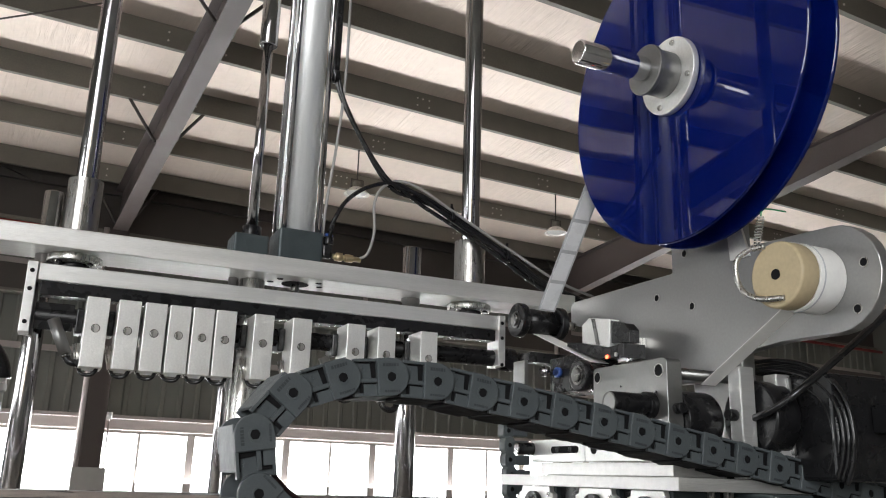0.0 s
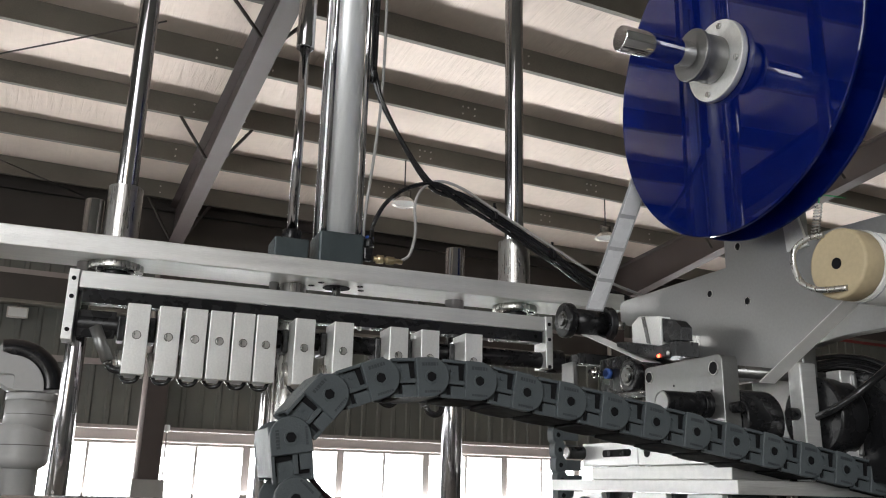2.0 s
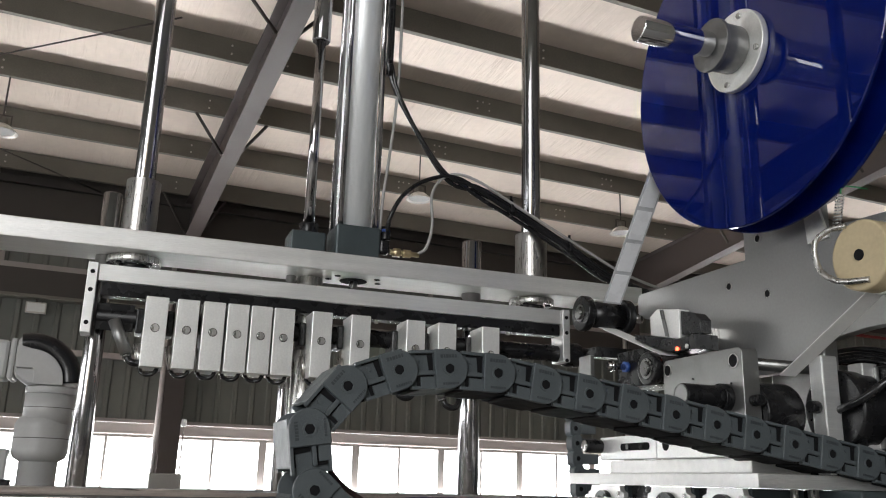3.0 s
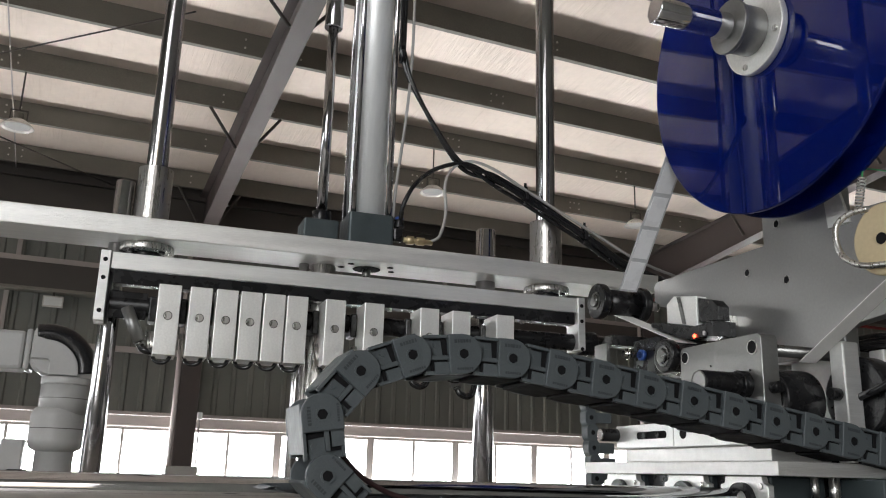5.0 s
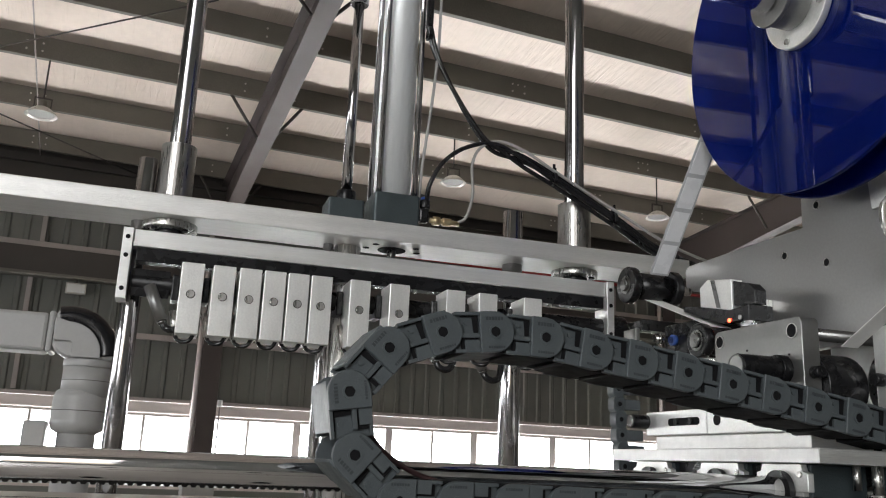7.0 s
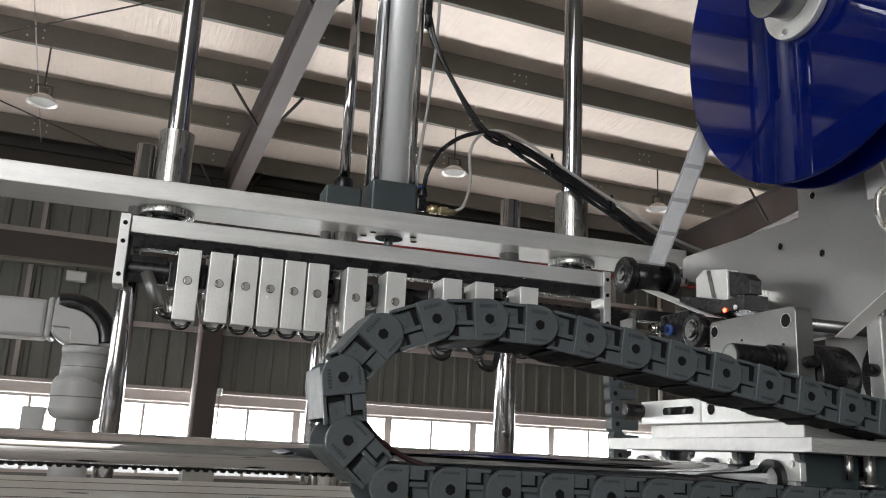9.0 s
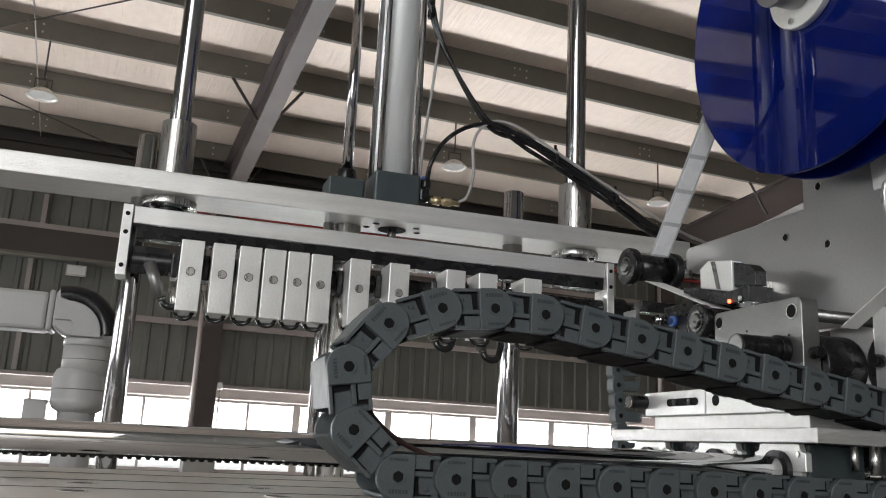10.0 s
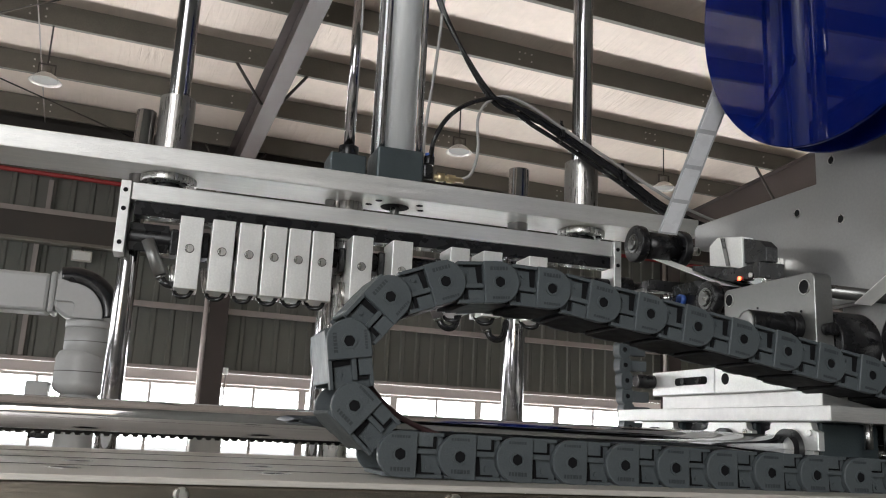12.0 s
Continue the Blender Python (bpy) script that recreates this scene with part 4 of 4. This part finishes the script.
spool = empty("backing_spool", "cream core spool wrapped in white backing paper", "spool")
SY, SZ = -0.086, 1.324
part("core", bm_cyl("x", (SY, SZ), 0.0345, 0.380, 0.404, 48, 0.0025), CREAM, spool, "cream plastic core")
part("paper", bm_cyl("x", (SY, SZ), 0.0352, 0.4042, 0.4395, 48, 0.0006), PAPER, spool, "white wound backing paper")
part("paper_edge", bm_ring("x", (SY, SZ), 0.0352, 0.0358, 0.409, 0.4105, 48), TAPE, spool)
torn = bmesh.new()
rng = random.Random(4)
prev = None
for k in range(0, 29):
    a = radians(-40 + 6 * k)
    xs = 0.404 - (0.002 + 0.013 * max(0.0, math.sin(math.pi * k / 28)) + rng.uniform(-0.003, 0.003))
    row = [torn.verts.new((xs, SY + 0.0356 * math.cos(a), SZ + 0.0356 * math.sin(a))), torn.verts.new((0.406, SY + 0.0356 * math.cos(a), SZ + 0.0356 * math.sin(a)))]
    if prev:
        torn.faces.new((prev[0], row[0], row[1], prev[1]))
    prev = row
bmesh.ops.solidify(torn, geom=list(torn.faces), thickness=0.0004)
part("torn_paper", torn, PAPER, spool, "torn loose end of backing paper")
part("bore", bm_cyl("x", (SY, SZ), 0.0055, 0.3788, 0.3802, 20), CHAIN_DARK, spool)
wire = [(0.3795, SY + 0.012, SZ + 0.032), (0.372, SY + 0.028, SZ + 0.030), (0.366, SY + 0.040, SZ + 0.018), (0.366, SY + 0.036, SZ - 0.008), (0.370, SY + 0.018, SZ - 0.023), (0.3795, SY - 0.010, SZ - 0.026)]
part("wire_clip", bm_tube(wire, 0.0030, 10, 8), STEEL, spool, "bent chrome wire clip")

spring = empty("tension_spring", "small coiled steel tension spring with green end", "spring")
co = []
for k in range(0, 97):
    a = 2 * math.pi * k / 8
    f = k / 96
    co.append((0.40 + 0.0038 * math.cos(a), -0.052 + 0.010 * f + 0.0038 * math.sin(a), 1.398 - 0.036 * f))
part("coil", bm_tube(co, 0.0008, 6, 1, None, True), STEEL, spring)
part("hook", bm_tube([(0.40, -0.052, 1.398), (0.40, -0.054, 1.404), (0.41, -0.052, 1.408), (0.4395, -0.05, 1.41)], 0.0008, 6, 5), mat("green_tag", (0.02, 0.25, 0.08), 0.5), spring)

# ---- cables over the plate ----
CY = 0.43


def cable(name, pts, r, label, material=RUBBER, group="loose cables"):
    return thing(name, bm_tube(pts, r, 10, 8), material, label, "cable", group)


for k in range(3):
    o = 0.0045 * k
    cable("cable", [(0.058 + o, CY, 2.1), (0.056 + o, CY, 1.75), (0.058 + o, CY, 1.695), (0.082 + 0.4 * o, CY, 1.637), (0.150, CY + o, 1.545 - o), (0.205, CY + o, 1.530 - 1.3 * o), (0.256, CY, 1.508 - o), (0.354, CY, 1.459 - o), (0.430, CY + 0.01, 1.424 - 0.8 * o), (0.52, CY + 0.03, 1.407), (0.62, CY + 0.1, 1.41)] if k < 2 else [(0.068, CY + 0.01, 1.447), (0.070, CY, 1.470), (0.088, CY, 1.503), (0.120, CY, 1.529), (0.163, CY, 1.541), (0.205, CY, 1.526), (0.256, CY, 1.500), (0.354, CY, 1.452), (0.43, CY + 0.01, 1.417), (0.55, CY + 0.03, 1.40)], 0.0032, "black air hose looping over the plate", RUBBER)
cable("cable", [(0.074, CY + 0.004, 1.95), (0.074, CY, 1.75), (0.072, CY, 1.66), (0.066, CY, 1.58), (0.060, CY + 0.01, 1.50), (0.060, CY + 0.02, 1.452)], 0.0022, "thin grey air tube beside the cylinder", GREY_TUBE)
cable("cable", [(0.112, CY + 0.004, 1.418), (0.124, CY, 1.428), (0.132, CY, 1.462), (0.130, CY, 1.505), (0.142, CY, 1.532), (0.168, CY, 1.546), (0.205, CY - 0.004, 1.537), (0.262, CY - 0.006, 1.508), (0.36, CY - 0.006, 1.462), (0.45, CY, 1.425), (0.56, CY + 0.03, 1.41)], 0.0022, "thin grey air tube looping from a brass fitting", GREY_TUBE)
cable("cable", [(0.165, CY, 1.538), (0.21, CY + 0.005, 1.515), (0.26, CY + 0.004, 1.492), (0.35, CY + 0.002, 1.447), (0.43, CY + 0.01, 1.411), (0.55, CY + 0.03, 1.395)], 0.0032, "black air hose in the tied bundle", RUBBER)
for tx, tz in ((0.256, 1.506), (0.354, 1.457), (0.0575, 1.697)):
    ti = empty("cable_tie", "black plastic cable tie round the hoses", "cable tie", "cable ties", "", (tx, CY, tz))
    part("band", bm_ring("x", (0, -0.004), 0.0085, 0.0105, -0.002, 0.002, 20), BLACK, ti)
    part("head", bm_box(-0.003, 0.003, -0.004, 0.004, 0.006, 0.012, 0.0008), BLACK, ti)
    part("tail", bm_box(-0.002, 0.002, -0.002, -0.001, 0.011, 0.018), BLACK, ti)
el = empty("elbow_fitting", "black elbow push fitting with blue collar on the cap", "air fitting", at=(0.0625, CY + 0.008, 1.415))
part("body", bm_box(-0.004, 0.010, 0, 0.014, 0.0, 0.02, 0.003), BLACK, el)
part("collar", bm_cyl("z", (0.005, 0.006), 0.0072, 0.0202, 0.032, 20, 0.001), BLACK, el)
part("ring", bm_cyl("z", (0.005, 0.006), 0.006, 0.0322, 0.036, 20), BLUE_P, el, "blue release collar")
brf = empty("brass_fitting", "small brass hose fitting with knurled nut", "air fitting", at=(0.0725, CY + 0.005, 1.417))
part("nut", bm_cyl("x", (0, 0), 0.0065, 0.004, 0.014, 6), BRASS, brf)
part("knurl", bm_cyl("x", (0, 0), 0.0058, 0.018, 0.03, 20, 0.0008), BRASS, brf)
part("stem", bm_cyl("x", (0, 0), 0.0038, 0.0, 0.042, 14), BRASS, brf)

cable("power_cable", [(0.78, -0.04, 1.47), (0.68, -0.05, 1.385), (0.584, -0.05, 1.311), (0.497, -0.046, 1.249), (0.455, -0.035, 1.216), (0.44, -0.01, 1.196), (0.438, 0.03, 1.185)], 0.0042, "thick black cable hanging by the spool", RUBBER)
cable("thin_cable", [(-0.094, 0.03, 1.116), (-0.078, 0.035, 1.101), (-0.055, 0.04, 1.088), (-0.03, 0.045, 1.08), (0.0, 0.05, 1.072), (0.05, 0.05, 1.06)], 0.0022, "thin dark brown cable inside the chain loop", mat("brown_cable", (0.05, 0.025, 0.025), 0.5))

# ---- robot arm behind the machine ----
rob = empty("robot_arm", "pale grey robot arm with glossy black elbow cover", "robot", at=(-0.417, 1.5, 0.348))
rob.scale = (0.682, 0.682, 0.682)
part("forearm", bm_box(-1.5, -0.1275, -0.068, 0.068, 1.402, 1.530, 0.012), ROBOT, rob)
part("forearm_collar", bm_box(-0.127, -0.1075, -0.070, 0.070, 1.402, 1.538, 0.008), ROBOT, rob)
bend = [(-0.06 + 0.15 * math.cos(radians(90 - 9 * k)), 1.398 + 0.15 * math.sin(radians(90 - 9 * k))) for k in range(11)]
elb = part("elbow", bm_poly([(-0.107, 1.415), (-0.107, 1.536), (-0.085, 1.548)] + bend + [(0.09, 1.3865), (-0.062, 1.3865), (-0.082, 1.398)], "y", -0.072, 0.072, 0.009), ROBOT, rob)
inner = [(-0.06 + 0.106 * math.cos(radians(90 - 9 * k)), 1.398 + 0.106 * math.sin(radians(90 - 9 * k))) for k in range(11)]
part("elbow_panel", bm_poly([(-0.104, 1.440), (-0.104, 1.516)] + inner + [(0.046, 1.389), (-0.045, 1.389), (-0.045, 1.432), (-0.052, 1.440)], "y", -0.0850, -0.0725, 0.002), ROBOT, elb)
part("elbow_cover", bm_tube([(-0.06 + 0.126 * math.cos(radians(105 - 15 * k)), -0.042, 1.398 + 0.126 * math.sin(radians(105 - 15 * k))) for k in range(8)], 0.038, 24, 6), ROBOT_BLACK, rob, "glossy black elbow cover")
part("ring", bm_cyl("z", (0.012, 0), 0.083, 1.362, 1.386, 40, 0.003), ROBOT, rob)
part("upper_tube", bm_cyl("z", (0.01, 0), 0.078, 1.265, 1.362, 40), ROBOT, rob)
part("wrist", bm_lathe("z", (0.0, 0), [(0.0, 1.292), (0.06, 1.292), (0.078, 1.282), (0.0865, 1.262), (0.0865, 1.19), (0.0875, 1.188), (0.0875, 1.172), (0.08, 1.155), (0.06, 1.143), (0.0, 1.143)], 40), ROBOT, rob)
part("seam", bm_ring("z", (0.01, 0), 0.078, 0.0787, 1.316, 1.318, 40), GIRT, rob)
part("seam", bm_ring("z", (0.0, 0), 0.0865, 0.0872, 1.2165, 1.219, 40), GIRT, rob)
part("pedestal", bm_cyl("z", (0.0, 0), 0.06, -0.51, 1.143, 32), ROBOT, rob)
part("valve_box", bm_box(-0.16, -0.09, -0.05, 0.03, 1.08, 1.18, 0.006), ROBOT, rob)
part("gripper", bm_box(-0.13, -0.07, -0.06, -0.02, 1.0, 1.085, 0.004), BLACK, rob)
